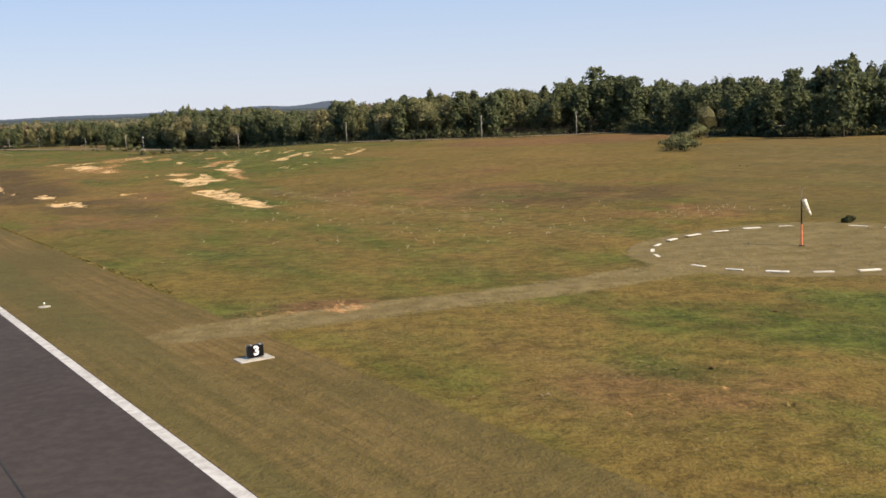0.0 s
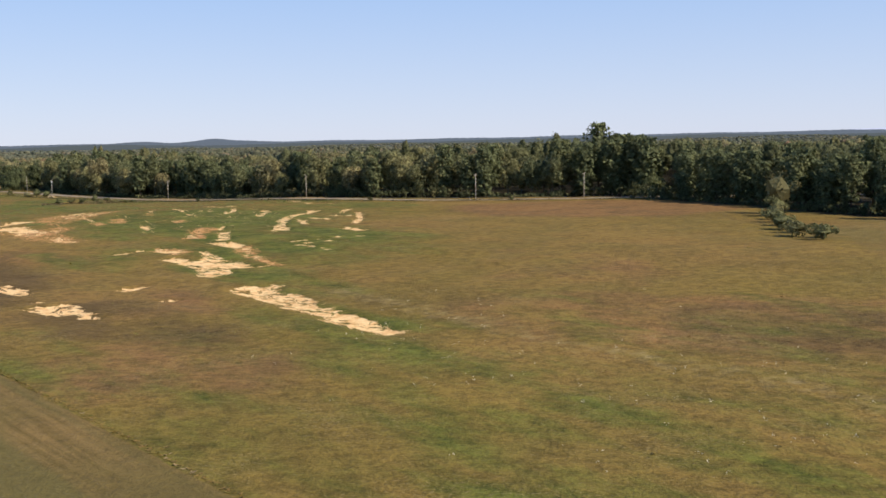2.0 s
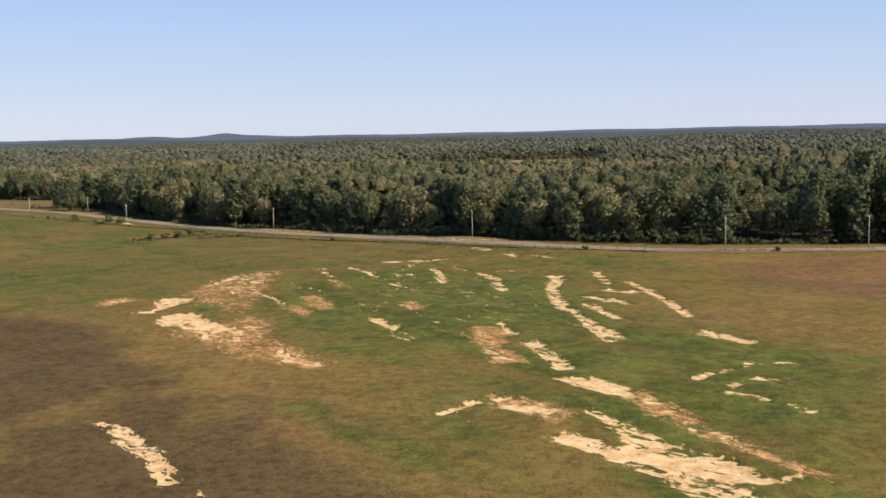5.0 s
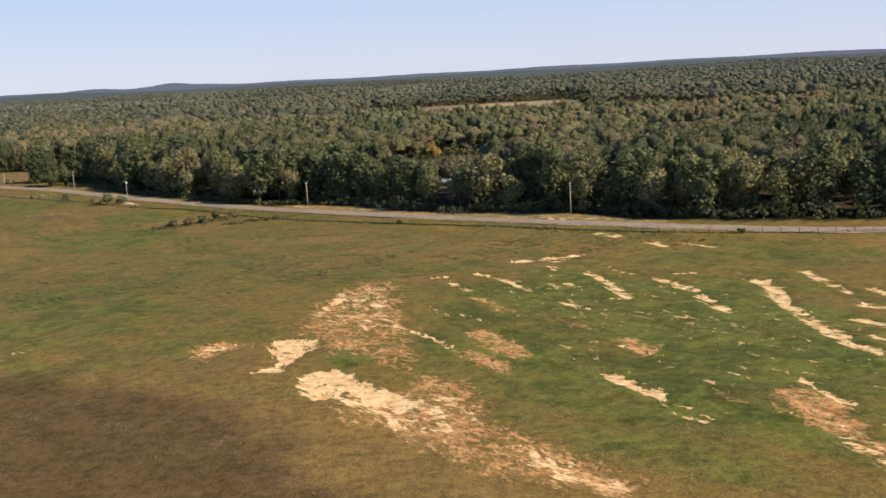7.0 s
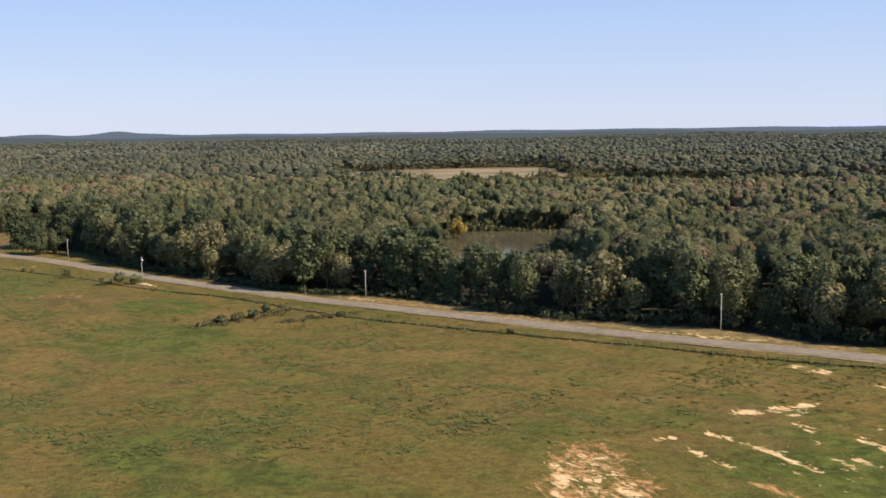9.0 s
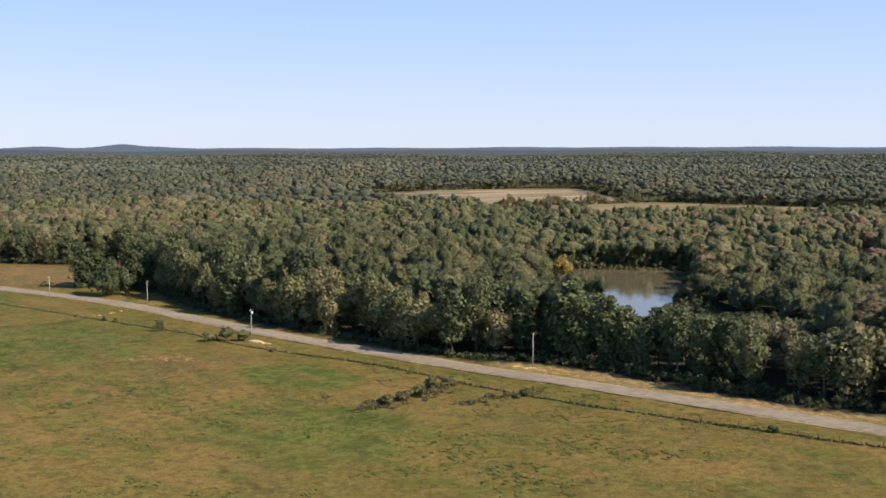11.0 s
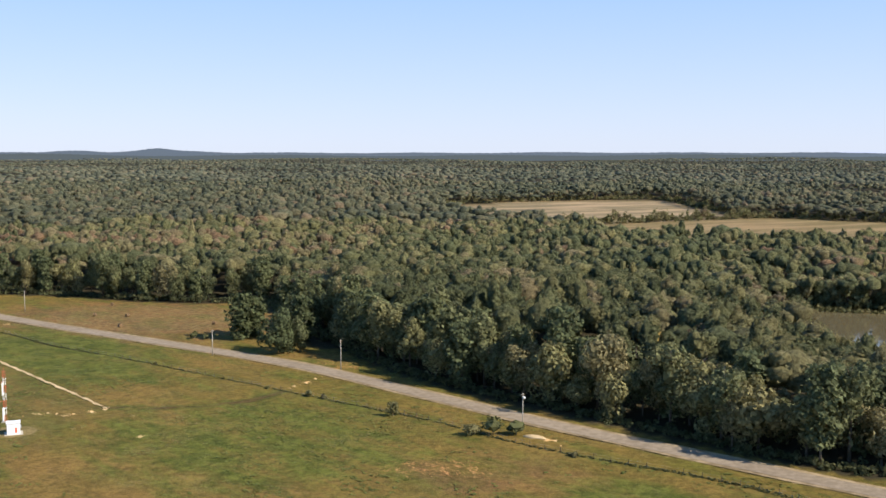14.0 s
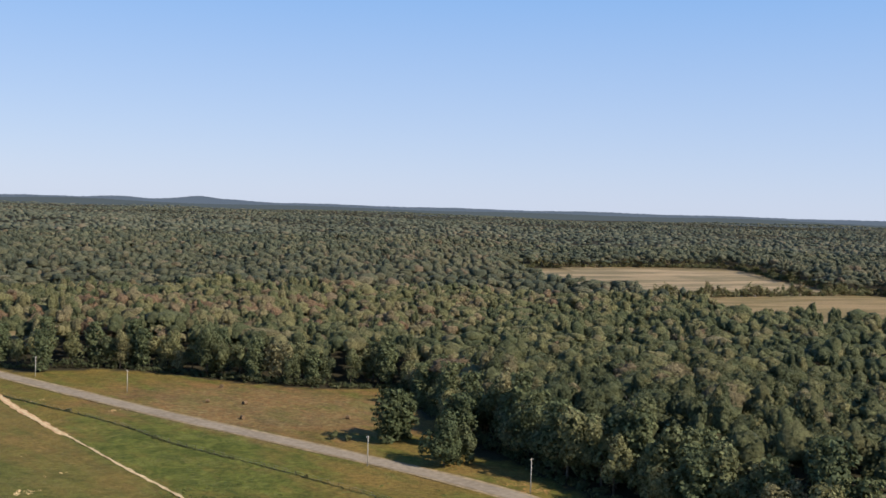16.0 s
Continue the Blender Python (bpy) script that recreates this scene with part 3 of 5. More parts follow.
# the broken clay bank that curves round the slope
area("clay", 0.80, [(-132, 394), (-130, 415), (-122, 434), (-117, 440), (-111, 437), (-112, 412), (-113, 394), (-114, 373), (-117, 369), (-119, 372), (-123, 377), (-128, 384)], 3.2)
area("bare", 0.48, [(-129, 412), (-123, 430), (-117, 438), (-113, 430), (-114, 410), (-115, 394), (-120, 393), (-125, 402)], 2.0)
area("bare", 1.0, [(-139, 378), (-136, 382), (-137, 390), (-136, 396), (-134, 396), (-129, 394), (-128, 389), (-131, 386), (-134, 381), (-135, 377)], 0.9)
area("bare", 1.0, [(-133, 369), (-132, 375), (-127, 375), (-124, 369), (-120, 361), (-117, 355), (-121, 351), (-125, 355), (-128, 361), (-131, 361)], 0.9)
area("clay", 0.80, [(-151, 392), (-149, 399), (-143, 398), (-139, 394), (-144, 391), (-147, 387)], 1.5)
area("bare", 0.5, [(-150, 393), (-148, 397), (-142, 396), (-146, 391)])
area("clay", 0.85, [(-129, 357), (-127, 362), (-120, 361), (-116, 367), (-111, 364), (-109, 357), (-110, 347), (-109, 342), (-106, 337), (-103, 332), (-98, 320), (-102, 318), (-107, 324), (-114, 328), (-117, 336), (-122, 343), (-128, 353)], 2.6)
area("bare", 0.52, [(-121, 356), (-112, 359), (-110, 346), (-115, 344)])
area("bare", 0.60, [(-111, 337), (-105, 333), (-99, 320), (-102, 320), (-107, 325)])
area("bare", 0.45, [(-127, 358), (-118, 355), (-113, 340), (-116, 338), (-122, 346)])
patch("bare", -186, 404, 5, 3, 0, 0.51)
patch("bare", -180, 409, 3, 2, 0, 0.51)
strip("bare", [(-318, 726), (-308, 723), (-299, 728)], 1.8, 0.61)
patch("bare", -289, 697, 4, 2, 30, 0.61)
patch("bare", -291, 700, 2.5, 2, 30, 0.56)
patch("bare", -369, 815, 3.0, 1.8, 30, 0.62)
patch("bare", -357, 792, 3.0, 1.8, 30, 0.62)
patch("bare", -361, 775, 4.0, 2.5, 30, 0.62)
patch("bare", -382, 896, 7.0, 2.0, 30, 0.62)
patch("bare", -350, 880, 7.0, 2.0, 30, 0.62)
patch("bare", -361, 777, 4, 3, 0, 0.56)
patch("bare", -192, 674, 5, 2.5, -30, 0.61)
patch("pale", -319, 708, 6, 6, 0, 1.2)
strip("lush", [(-303, 730), (-279, 724), (-262, 729), (-252, 739)], 2.2, 0.9)
strip("umber", [(-303, 730), (-279, 724), (-262, 729), (-252, 739)], 1.9, 0.75)
strip("bare", [(-250, 742), (-243, 752), (-238, 758)], 1.6, 0.42)
# red clay and thin soil
patch("bare", -72, 385, 36, 62, 8, 0.20)
patch("lush", -124, 380, 5, 6, 0, 0.9)
patch("clay", -12, 85, 8, 3.4, 10, 0.66)
patch("dry", -11, 84, 10, 4, 10, 1.3)
patch("clay", -222, 658, 16, 8, -20, 0.6)
patch("clay", 15, 54, 8, 4, 0, 0.35)
strip("clay", [(-128, 627), (-110, 606), (-96, 580), (-80, 550), (-66, 537), (-48, 515), (-34, 490)], 5.0, 0.62)
strip("bare", [(-126, 623), (-121, 617)], 2.0, 0.72)
strip("bare", [(-70, 533), (-57, 518), (-46, 503)], 2.4, 0.62)
strip("pale", [(-128, 627), (-110, 606), (-96, 580), (-80, 550), (-66, 537), (-48, 515), (-34, 490)], 7.0, 0.8)
patch("clay", -232, 775, 7, 14, 20, 0.6)
# dry red-brown grass
patch("dry", 8, 182, 46, 26, -30, 0.62)
strip("pale", [(-38, 222), (-14, 175), (6, 145), (20, 126)], 5.0, 0.5)
patch("dry", 34, 142, 18, 12, 0, 0.6)
patch("dry", -60, 170, 26, 22, -55, 0.6)
patch("dry", 45, 385, 50, 45, -20, 1.2)
patch("umber", -166, 342, 32, 58, 28, 1.15)
patch("lush", -152, 412, 22, 34, 20, 0.5)
patch("umber", -114, 262, 22, 58, 30, 0.85)
patch("umber", -135, 312, 20, 46, 28, 0.6)
patch("umber", -70, 205, 14, 36, 32, 0.6)
patch("dry", -70, 225, 14, 40, 30, 0.5)
patch("dry", -100, 290, 14, 40, 30, 0.5)
patch("lush", -150, 352, 8, 20, 20, 0.55)
patch("lush", -36, 200, 4, 26, 30, 0.6)
patch("lush", -55, 250, 12, 40, 28, 0.68)
patch("lush", -90, 285, 14, 34, 30, 0.55)
patch("dry", 0, 235, 22, 34, 30, 0.45)
patch("umber", 25, 168, 28, 20, -30, 0.55)
patch("dry", 11, 57, 12, 10, 10, 0.6)
patch("umber", 11, 52, 5, 4, 10, 0.6)
patch("dry", -11, 86, 9, 4.5, 10, 1.0)
patch("lush", 24, 74, 11, 8, 15, 0.6)
patch("dry", -170, 500, 20, 40, 25, 0.35)
patch("dry", -120, 470, 40, 30, -30, 0.32)
patch("lush", -140, 500, 70, 60, 20, 0.46)
patch("lush", -30, 430, 40, 24, -20, 0.6)
patch("dry", -300, 885, 80, 60, -30, 0.85)
patch("pale", -300, 885, 80, 60, -30, 0.5)
patch("dry", -215, 655, 30, 20, -30, 0.55)
# greener swales
strip("lush", [(-52, 208), (-42, 192), (-26, 167), (-14, 140), (-6, 118), (2, 98)], 5.5, 0.62)
patch("lush", -75, 375, 46, 75, 8, 0.80)
patch("lush", -50, 305, 40, 60, 12, 0.68)
patch("lush", -115, 450, 30, 24, 0, 0.5)
patch("lush", 22, 74, 14, 11, -20, 0.65)
patch("lush", 18, 108, 7, 14, -30, 0.5)
patch("lush", -175, 440, 26, 50, 10, 0.66)
patch("lush", -190, 570, 34, 40, 20, 0.7)
patch("lush", -185, 625, 22, 26, 30, 0.7)
patch("lush", -325, 815, 34, 80, 35, 0.85)
patch("lush", -260, 690, 50, 60, 35, 0.7)

# olive grass near the runway, damper ground beyond the rise
cover["lush"] = np.maximum(cover["lush"], 0.42 * (1 - smooth(Y, 170, 260)))
patch("lush", 34, 70, 22, 16, -15, 0.8)
patch("lush", -22, 120, 10, 40, 32, 0.55)
cover["lush"] = np.maximum(cover["lush"], 0.42 * smooth(Y, 280, 400) * smooth(25 - X, 0, 60))

Z = height(X, Y)
Z = Z + 0.12 * np.sin(X * 0.21 + 1.3 * np.sin(Y * 0.09)) * np.sin(Y * 0.17) * smooth(0.844 * X + 0.536 * Y, 22, 50) * (X > -900)
# the scars are washed out a little
Z = Z - 0.34 * np.clip(cover["bare"], 0, 1) * inside(X, Y, [(-160, 180), (-20, 180), (-20, 465), (-160, 465)])
n_, m_ = len(gx), len(gy)
I = (np.arange(m_ - 1)[:, None] * n_ + np.arange(n_ - 1)[None, :]).ravel()
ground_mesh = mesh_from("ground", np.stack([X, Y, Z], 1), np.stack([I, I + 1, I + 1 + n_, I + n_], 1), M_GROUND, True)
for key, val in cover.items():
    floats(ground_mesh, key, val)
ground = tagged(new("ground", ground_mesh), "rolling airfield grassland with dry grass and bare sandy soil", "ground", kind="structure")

# ---- woods ----
rng = np.random.default_rng(7)


def leaf_clumps(centres, out, size, jitter, r):
    """Small leaning triangles at the centres, facing roughly outwards."""
    n = len(centres)
    nor = out + r.normal(0, jitter, (n, 3))
    nor /= np.linalg.norm(nor, axis=1)[:, None] + 1e-9
    a = np.cross(nor, r.normal(0, 1, (n, 3)))
    a /= np.linalg.norm(a, axis=1)[:, None] + 1e-9
    b = np.cross(nor, a)
    s = np.asarray(size).reshape(-1, 1) * r.uniform(0.6, 1.35, (n, 1))
    return np.stack([centres + s * a, centres - 0.55 * s * a + 0.8 * s * b, centres - 0.5 * s * a - 0.8 * s * b], 1)


def crowns(x, y, z, tall, wide, leaves, size, r, base=0.3, lobes=6):
    """Crowns for many trees at once: leaf clumps round lobes, thinner below. Gives corners and the tree of each triangle."""
    n = len(x)
    who = np.repeat(np.arange(n), leaves)
    up_ = (tall * (1 - base))[:, None]
    lc = r.normal(0, 1, (n, lobes, 3))
    lc /= np.linalg.norm(lc, axis=2)[:, :, None] + 1e-9
    lc *= r.uniform(0.3, 0.78, (n, lobes, 1))
    lc[:, 0] = (0, 0, 0.35)
    lr = r.uniform(0.24, 0.50, (n, lobes))
    k = r.integers(0, lobes, n * leaves)
    d = r.normal(0, 1, (n * leaves, 3))
    d[:, 2] = np.where(d[:, 2] < 0, d[:, 2] * 0.6, d[:, 2])
    d /= np.linalg.norm(d, axis=1)[:, None] + 1e-9
    p = lc[who, k] + d * lr[who, k][:, None] * r.uniform(0.75, 1.05, (n * leaves, 1))
    cx = x[who] + p[:, 0] * wide[who]
    cy = y[who] + p[:, 1] * wide[who]
    cz = z[who] + (tall * base)[who] + (p[:, 2] * 0.5 + 0.5) * up_[who, 0]
    t = leaf_clumps(np.stack([cx, cy, cz], 1), d, np.asarray(size)[who] if np.ndim(size) else np.full(len(who), size), 0.30, r)
    return t, who


def cores(x, y, z, tall, wide, r, base=0.35, fill=0.62):
    """A lumpy twenty-sided heart in each crown, so that it is not seen through."""
    g = (1 + 5 ** 0.5) / 2
    v = np.array([(-1, g, 0), (1, g, 0), (-1, -g, 0), (1, -g, 0), (0, -1, g), (0, 1, g), (0, -1, -g), (0, 1, -g), (g, 0, -1), (g, 0, 1), (-g, 0, -1), (-g, 0, 1)]) / (1 + g * g) ** 0.5
    f = np.array([(0, 11, 5), (0, 5, 1), (0, 1, 7), (0, 7, 10), (0, 10, 11), (1, 5, 9), (5, 11, 4), (11, 10, 2), (10, 7, 6), (7, 1, 8), (3, 9, 4), (3, 4, 2), (3, 2, 6), (3, 6, 8), (3, 8, 9), (4, 9, 5), (2, 4, 11), (6, 2, 10), (8, 6, 7), (9, 8, 1)])
    n = len(x)
    p = v[None] * r.uniform(0.75, 1.15, (n, 12, 1)) * fill
    c = np.stack([x[:, None] + p[..., 0] * wide[:, None], y[:, None] + p[..., 1] * wide[:, None], z[:, None] + (tall * base)[:, None] + (p[..., 2] * 0.5 + 0.5) * (tall * (1 - base))[:, None]], 2)
    return c[:, f].reshape(-1, 3, 3), np.repeat(np.arange(n), 20)


def domes(x, y, z, tall, wide, lobes, base, r, leaves=0, size=0.8):
    """Rounded masses of a crown, open below: one broad lobe and smaller ones about it. Gives corners, faces and the tree of each corner."""
    ring = [(math.cos(1.2566 * i), math.sin(1.2566 * i)) for i in range(5)]
    low = [(math.cos(1.2566 * i + 0.6283), math.sin(1.2566 * i + 0.6283)) for i in range(5)]
    v = np.array([(0, 0, 1.0)] + [(0.894 * a, 0.894 * b, 0.447) for a, b in ring] + [(0.894 * a, 0.894 * b, -0.447) for a, b in low])
    f = [(0, 1 + i, 1 + (i + 1) % 5) for i in range(5)]
    for i in range(5):
        f += [(1 + i, 6 + i, 1 + (i + 1) % 5), (1 + (i + 1) % 5, 6 + i, 6 + (i + 1) % 5)]
    f = np.array(f)
    n = len(x)
    c = r.normal(0, 1, (n, lobes, 3))
    c[..., 2] = np.abs(c[..., 2]) - 0.35
    c /= np.linalg.norm(c, axis=2)[..., None] + 1e-9
    c *= r.uniform(0.42, 0.62, (n, lobes, 1))
    rad = r.uniform(0.30, 0.46, (n, lobes))
    c[:, 0], rad[:, 0] = (0, 0, 0.1), r.uniform(0.55, 0.72, n)
    spin = r.uniform(0, 6.283, (n, lobes, 1))
    vx = v[:, 0] * np.cos(spin) - v[:, 1] * np.sin(spin)
    vy = v[:, 0] * np.sin(spin) + v[:, 1] * np.cos(spin)
    p = np.stack([vx, vy, np.broadcast_to(v[:, 2], vx.shape)], 3) * r.uniform(0.66, 1.24, (n, lobes, 11, 1)) * rad[..., None, None] + c[:, :, None, :]
    w, t = wide[:, None, None], tall[:, None, None]
    q = np.stack([x[:, None, None] + p[..., 0] * w, y[:, None, None] + p[..., 1] * w, z[:, None, None] + t * base + (p[..., 2] * 0.5 + 0.5) * t * (1 - base)], 3)
    faces = (np.arange(n * lobes)[:, None, None] * 11 + f[None]).reshape(-1, 3)
    if not leaves:
        return q.reshape(-1, 3), faces, np.repeat(np.arange(n), lobes * 11), None, None
    own = np.repeat(np.arange(n), leaves)
    k = r.integers(0, lobes, len(own))
    k = np.where(r.uniform(0, 1, len(own)) < 0.25, 0, k)
    d = r.normal(0, 1, (len(own), 3))
    d[:, 2] = np.abs(d[:, 2]) * 1.1 - 0.35
    d /= np.linalg.norm(d, axis=1)[:, None] + 1e-9
    g = c[own, k] + d * rad[own, k][:, None] * r.uniform(0.9, 1.2, (len(own), 1))
    at = np.stack([x[own] + g[:, 0] * wide[own], y[own] + g[:, 1] * wide[own], z[own] + tall[own] * (base + (g[:, 2] * 0.5 + 0.5) * (1 - base))], 1)
    return q.reshape(-1, 3), faces, np.repeat(np.arange(n), lobes * 11), leaf_clumps(at, d, size, 0.5, r), own


def foliage_mesh(name, tris, material, tint=None):
    me = mesh_from(name, tris.reshape(-1, 3), np.arange(len(tris) * 3).reshape(-1, 3), material)
    if tint is not None:
        floats(me, "tint", np.repeat(tint, 3))
    return me


def trunk_mesh(tall, girth, reach, limbs, r):
    bm = tube([(0, 0, -0.6), (0.05, 0, tall * 0.2), (r.uniform(-0.3, 0.3), r.uniform(-0.3, 0.3), tall * 0.55), (r.uniform(-0.4, 0.4), r.uniform(-0.4, 0.4), tall * 0.88)], [girth * 1.35, girth, girth * 0.6, girth * 0.15], 8)
    for i in range(limbs):
        a, h = r.uniform(0, 6.28), tall * r.uniform(0.3, 0.75)
        q = reach * r.uniform(0.45, 0.8)
        tube([(0, 0, h), (math.cos(a) * q * 0.5, math.sin(a) * q * 0.5, h + q * 0.3), (math.cos(a) * q, math.sin(a) * q, h + q * 0.75)], [girth * 0.38, girth * 0.25, girth * 0.07], 5, bm)
    return bm


def broad_tree(tall, wide, base, leaves, size, seed, label, group, material=None):
    """A broadleaf tree: tapered trunk with limbs, and an uneven crown of leaf clumps."""
    r = np.random.default_rng(seed)
    tree = thing("tree", (0, 0, 0), label, "tree", group)
    one = lambda v: np.array([float(v)])
    part("trunk", trunk_mesh(tall, 0.012 * tall + 0.03, wide, 6, r), M_BARK, tree, smooth_faces=True)
    t, _ = crowns(one(0), one(0), one(0), one(tall), one(wide), leaves, size, r, base, 14)
    c, _ = cores(one(0), one(0), one(0), one(tall), one(wide), r, base + 0.1, 0.4)
    crown = new("crown", foliage_mesh("crown", np.concatenate([c, t]), material or M_LEAF))
    crown.parent = tree
    return tree


def pine_tree(tall, wide, base, leaves, size, seed, label, group, material=None):
    """A pine: a long trunk, and whorls of needle clumps that narrow to the top."""
    r = np.random.default_rng(seed)
    tree = thing("pine_tree", (0, 0, 0), label, "tree", group)
    part("trunk", trunk_mesh(tall, 0.010 * tall + 0.03, wide * 0.8, 7, r), M_BARK, tree, smooth_faces=True)
    whorls = 13
    k = r.integers(0, whorls, leaves)
    arm = np.floor(r.uniform(0, 6, leaves))
    h = base + (1 - base) * (k + 0.5 * r.uniform(0, 1, leaves)) / whorls
    span = wide * (0.42 + 0.58 * np.sin(3.1416 * (0.12 + 0.78 * np.clip((h - base) / (1 - base), 0, 1)))) * (0.85 + 0.25 * np.sin(k * 2.7 + arm * 1.9))
    a = arm * 1.047 + k * 0.7 + r.normal(0, 0.22, leaves)
    q = span * r.uniform(0.15, 1.0, leaves) ** 0.6
    c = np.stack([q * np.cos(a), q * np.sin(a), h * tall + 0.10 * q + r.normal(0, 0.25, leaves)], 1)
    out = np.stack([np.cos(a) * 0.7, np.sin(a) * 0.7, np.full(leaves, 0.7)], 1)
    one = lambda q: np.array([float(q)])
    heart, _ = cores(one(0), one(0), one(0), one(tall * 0.9), one(wide * 0.7), r, base + 0.02, 0.5)
    crown = new("crown", foliage_mesh("crown", np.concatenate([heart, leaf_clumps(c, out, size, 0.5, r)]), material or M_PINE))
    crown.parent = tree
    return tree


def lumps(x, y, size, seed):
    """Soft random swells between about -1 and 1."""
    r = np.random.default_rng(seed)
    out = np.zeros(np.shape(x))
    for i in range(9):
        a, f = r.uniform(0, 6.283), r.uniform(0.6, 1.9) * 6.283 / size
        out = out + np.sin((x * math.cos(a) + y * math.sin(a)) * f + r.uniform(0, 6.283))
    return out / 4.5


def spread(x0, x1, y0, y1, step, r):
    """Jittered stands on a grid."""
    a, b = np.meshgrid(np.arange(x0, x1, step), np.arange(y0, y1, step))
    a, b = a.ravel(), b.ravel()
    return a + r.uniform(-0.42, 0.42, len(a)) * step, b + r.uniform(-0.42, 0.42, len(b)) * step


def from_path(x, y):
    return near_line(x, y, [(0, 0), (-125, 207), (-220, 364), (-305, 501)])


def bearing(x, y):
    return np.degrees(np.arctan2(x + 60, y - 120))


EDGE = [(300, 240), (160, 288), (125, 297), (114, 300), (99, 317), (92, 345), (92, 372), (82, 400), (70, 448), (4, 466), (-22, 482), (-38, 499), (-47, 521), (-57, 532), (-69, 543), (-81, 556), (-93, 581), (-106, 608), (-120, 625), (-131, 631), (-143, 638), (-176, 687), (-202, 726), (-214, 750), (-226, 784), (-240, 830), (-252, 921), (-280, 921), (-311, 934), (-340, 956), (-368, 968), (-420, 968)]
PINES = [[(70, 430), (60, 470), (20, 520), (120, 700), (500, 600), (600, 100), (160, 280), (90, 310), (80, 400)], [(-90, 575), (-130, 630), (-60, 700), (-30, 650)]]

# stands of trees within reach of the walk
wx, wy = spread(-620, 620, 140, 1300, 7.4, rng)
keep = wooded(wx, wy) & (near_line(wx, wy, EDGE) > np.where((wx > -128) & (wx < -45) & (wy > 510) & (wy < 640), 8.0, 4.2)) & (np.abs(bearing(wx, wy) - 4) < np.where(wy < 520, 62, 44)) & (from_path(wx, wy) < np.where(wy < 520, 400, 760))
wx, wy = wx[keep], wy[keep]
edge_gap = near_line(wx, wy, EDGE)
order = np.argsort(edge_gap + 0.03 * from_path(wx, wy))
front = np.zeros(len(wx), bool)
front[order[:286]] = True
piney = inside(wx, wy, PINES[0]) | inside(wx, wy, PINES[1]) | (rng.uniform(0, 1, len(wx)) < 0.24)


def stature(x, y):
    """How much taller the wood grows along the road than elsewhere."""
    return 1 + 0.18 * smooth(-x, 35, 75) * (x > -270) * (y < 830)


def before_pond(x, y):
    """How tall trees grow on the low ground before the pond."""
    low = (x > -103 + 0.25 * (y - 600)) & (x < -5 - 0.25 * (790 - y)) & (y > 560) & (y < 790)
    tall = np.where(low, np.clip(0.113 * (777 - y) - 2.4, 7.0, 30), 40.0)
    tall = np.where((x > -94) & (x < -70) & (y > 676) & (y < 740), np.minimum(tall, 7.5), tall)
    off, way = np.hypot(x + 250, y - 410), np.degrees(np.arctan2(x + 250, y - 410))
    return np.where((way > 33.4) & (way < 37.5) & (off > 235) & (off < 375), np.minimum(tall, np.clip(0.185 * (372 - off) + 1.0, 7.0, 30)), tall)


FRONT = "trees along the wood's edge"
broad_kinds = [broad_tree(t, w, b, 2000, 0.46, 20 + i, "green and olive broadleaf tree at the edge of the wood", FRONT) for i, (t, w, b) in enumerate([(18, 6.4, 0.06), (16, 6.0, 0.03), (20.5, 6.6, 0.12), (12.5, 5.4, -0.04), (17, 5.2, 0.08), (19, 5.6, 0.1), (14.5, 6.4, 0.0)])]
pine_kinds = [pine_tree(t, w, b, 1700, 0.56, 40 + i, "tall dark green pine at the edge of the wood", FRONT) for i, (t, w, b) in enumerate([(19.5, 4.8, 0.14), (18.5, 4.4, 0.10), (20.5, 5.0, 0.2), (17, 4.6, 0.06)])]
used = set()
for i in np.nonzero(front)[0]:
    kinds = pine_kinds if piney[i] else broad_kinds
    src = kinds[rng.integers(0, len(kinds))]
    s = rng.uniform(0.86, 1.08) if piney[i] else rng.uniform(0.72, 1.2)
    s *= float(stature(wx[i], wy[i]))
    if wy[i] < 500:
        s *= 0.9 if wx[i] > 84 else (1.26 if wx[i] > 58 else 1.0)
    s = min(s, float(before_pond(wx[i], wy[i])) / 21.0)
    m = pose(wx[i], wy[i], up(wx[i], wy[i]) - 0.15, 0, 0, rng.uniform(0, 360))
    if src.name not in used:
        used.add(src.name)
        src.matrix_basis = m
    else:
        copy_thing(src, m @ Matrix.Diagonal((s, s, s * rng.uniform(0.9, 1.1), 1)))


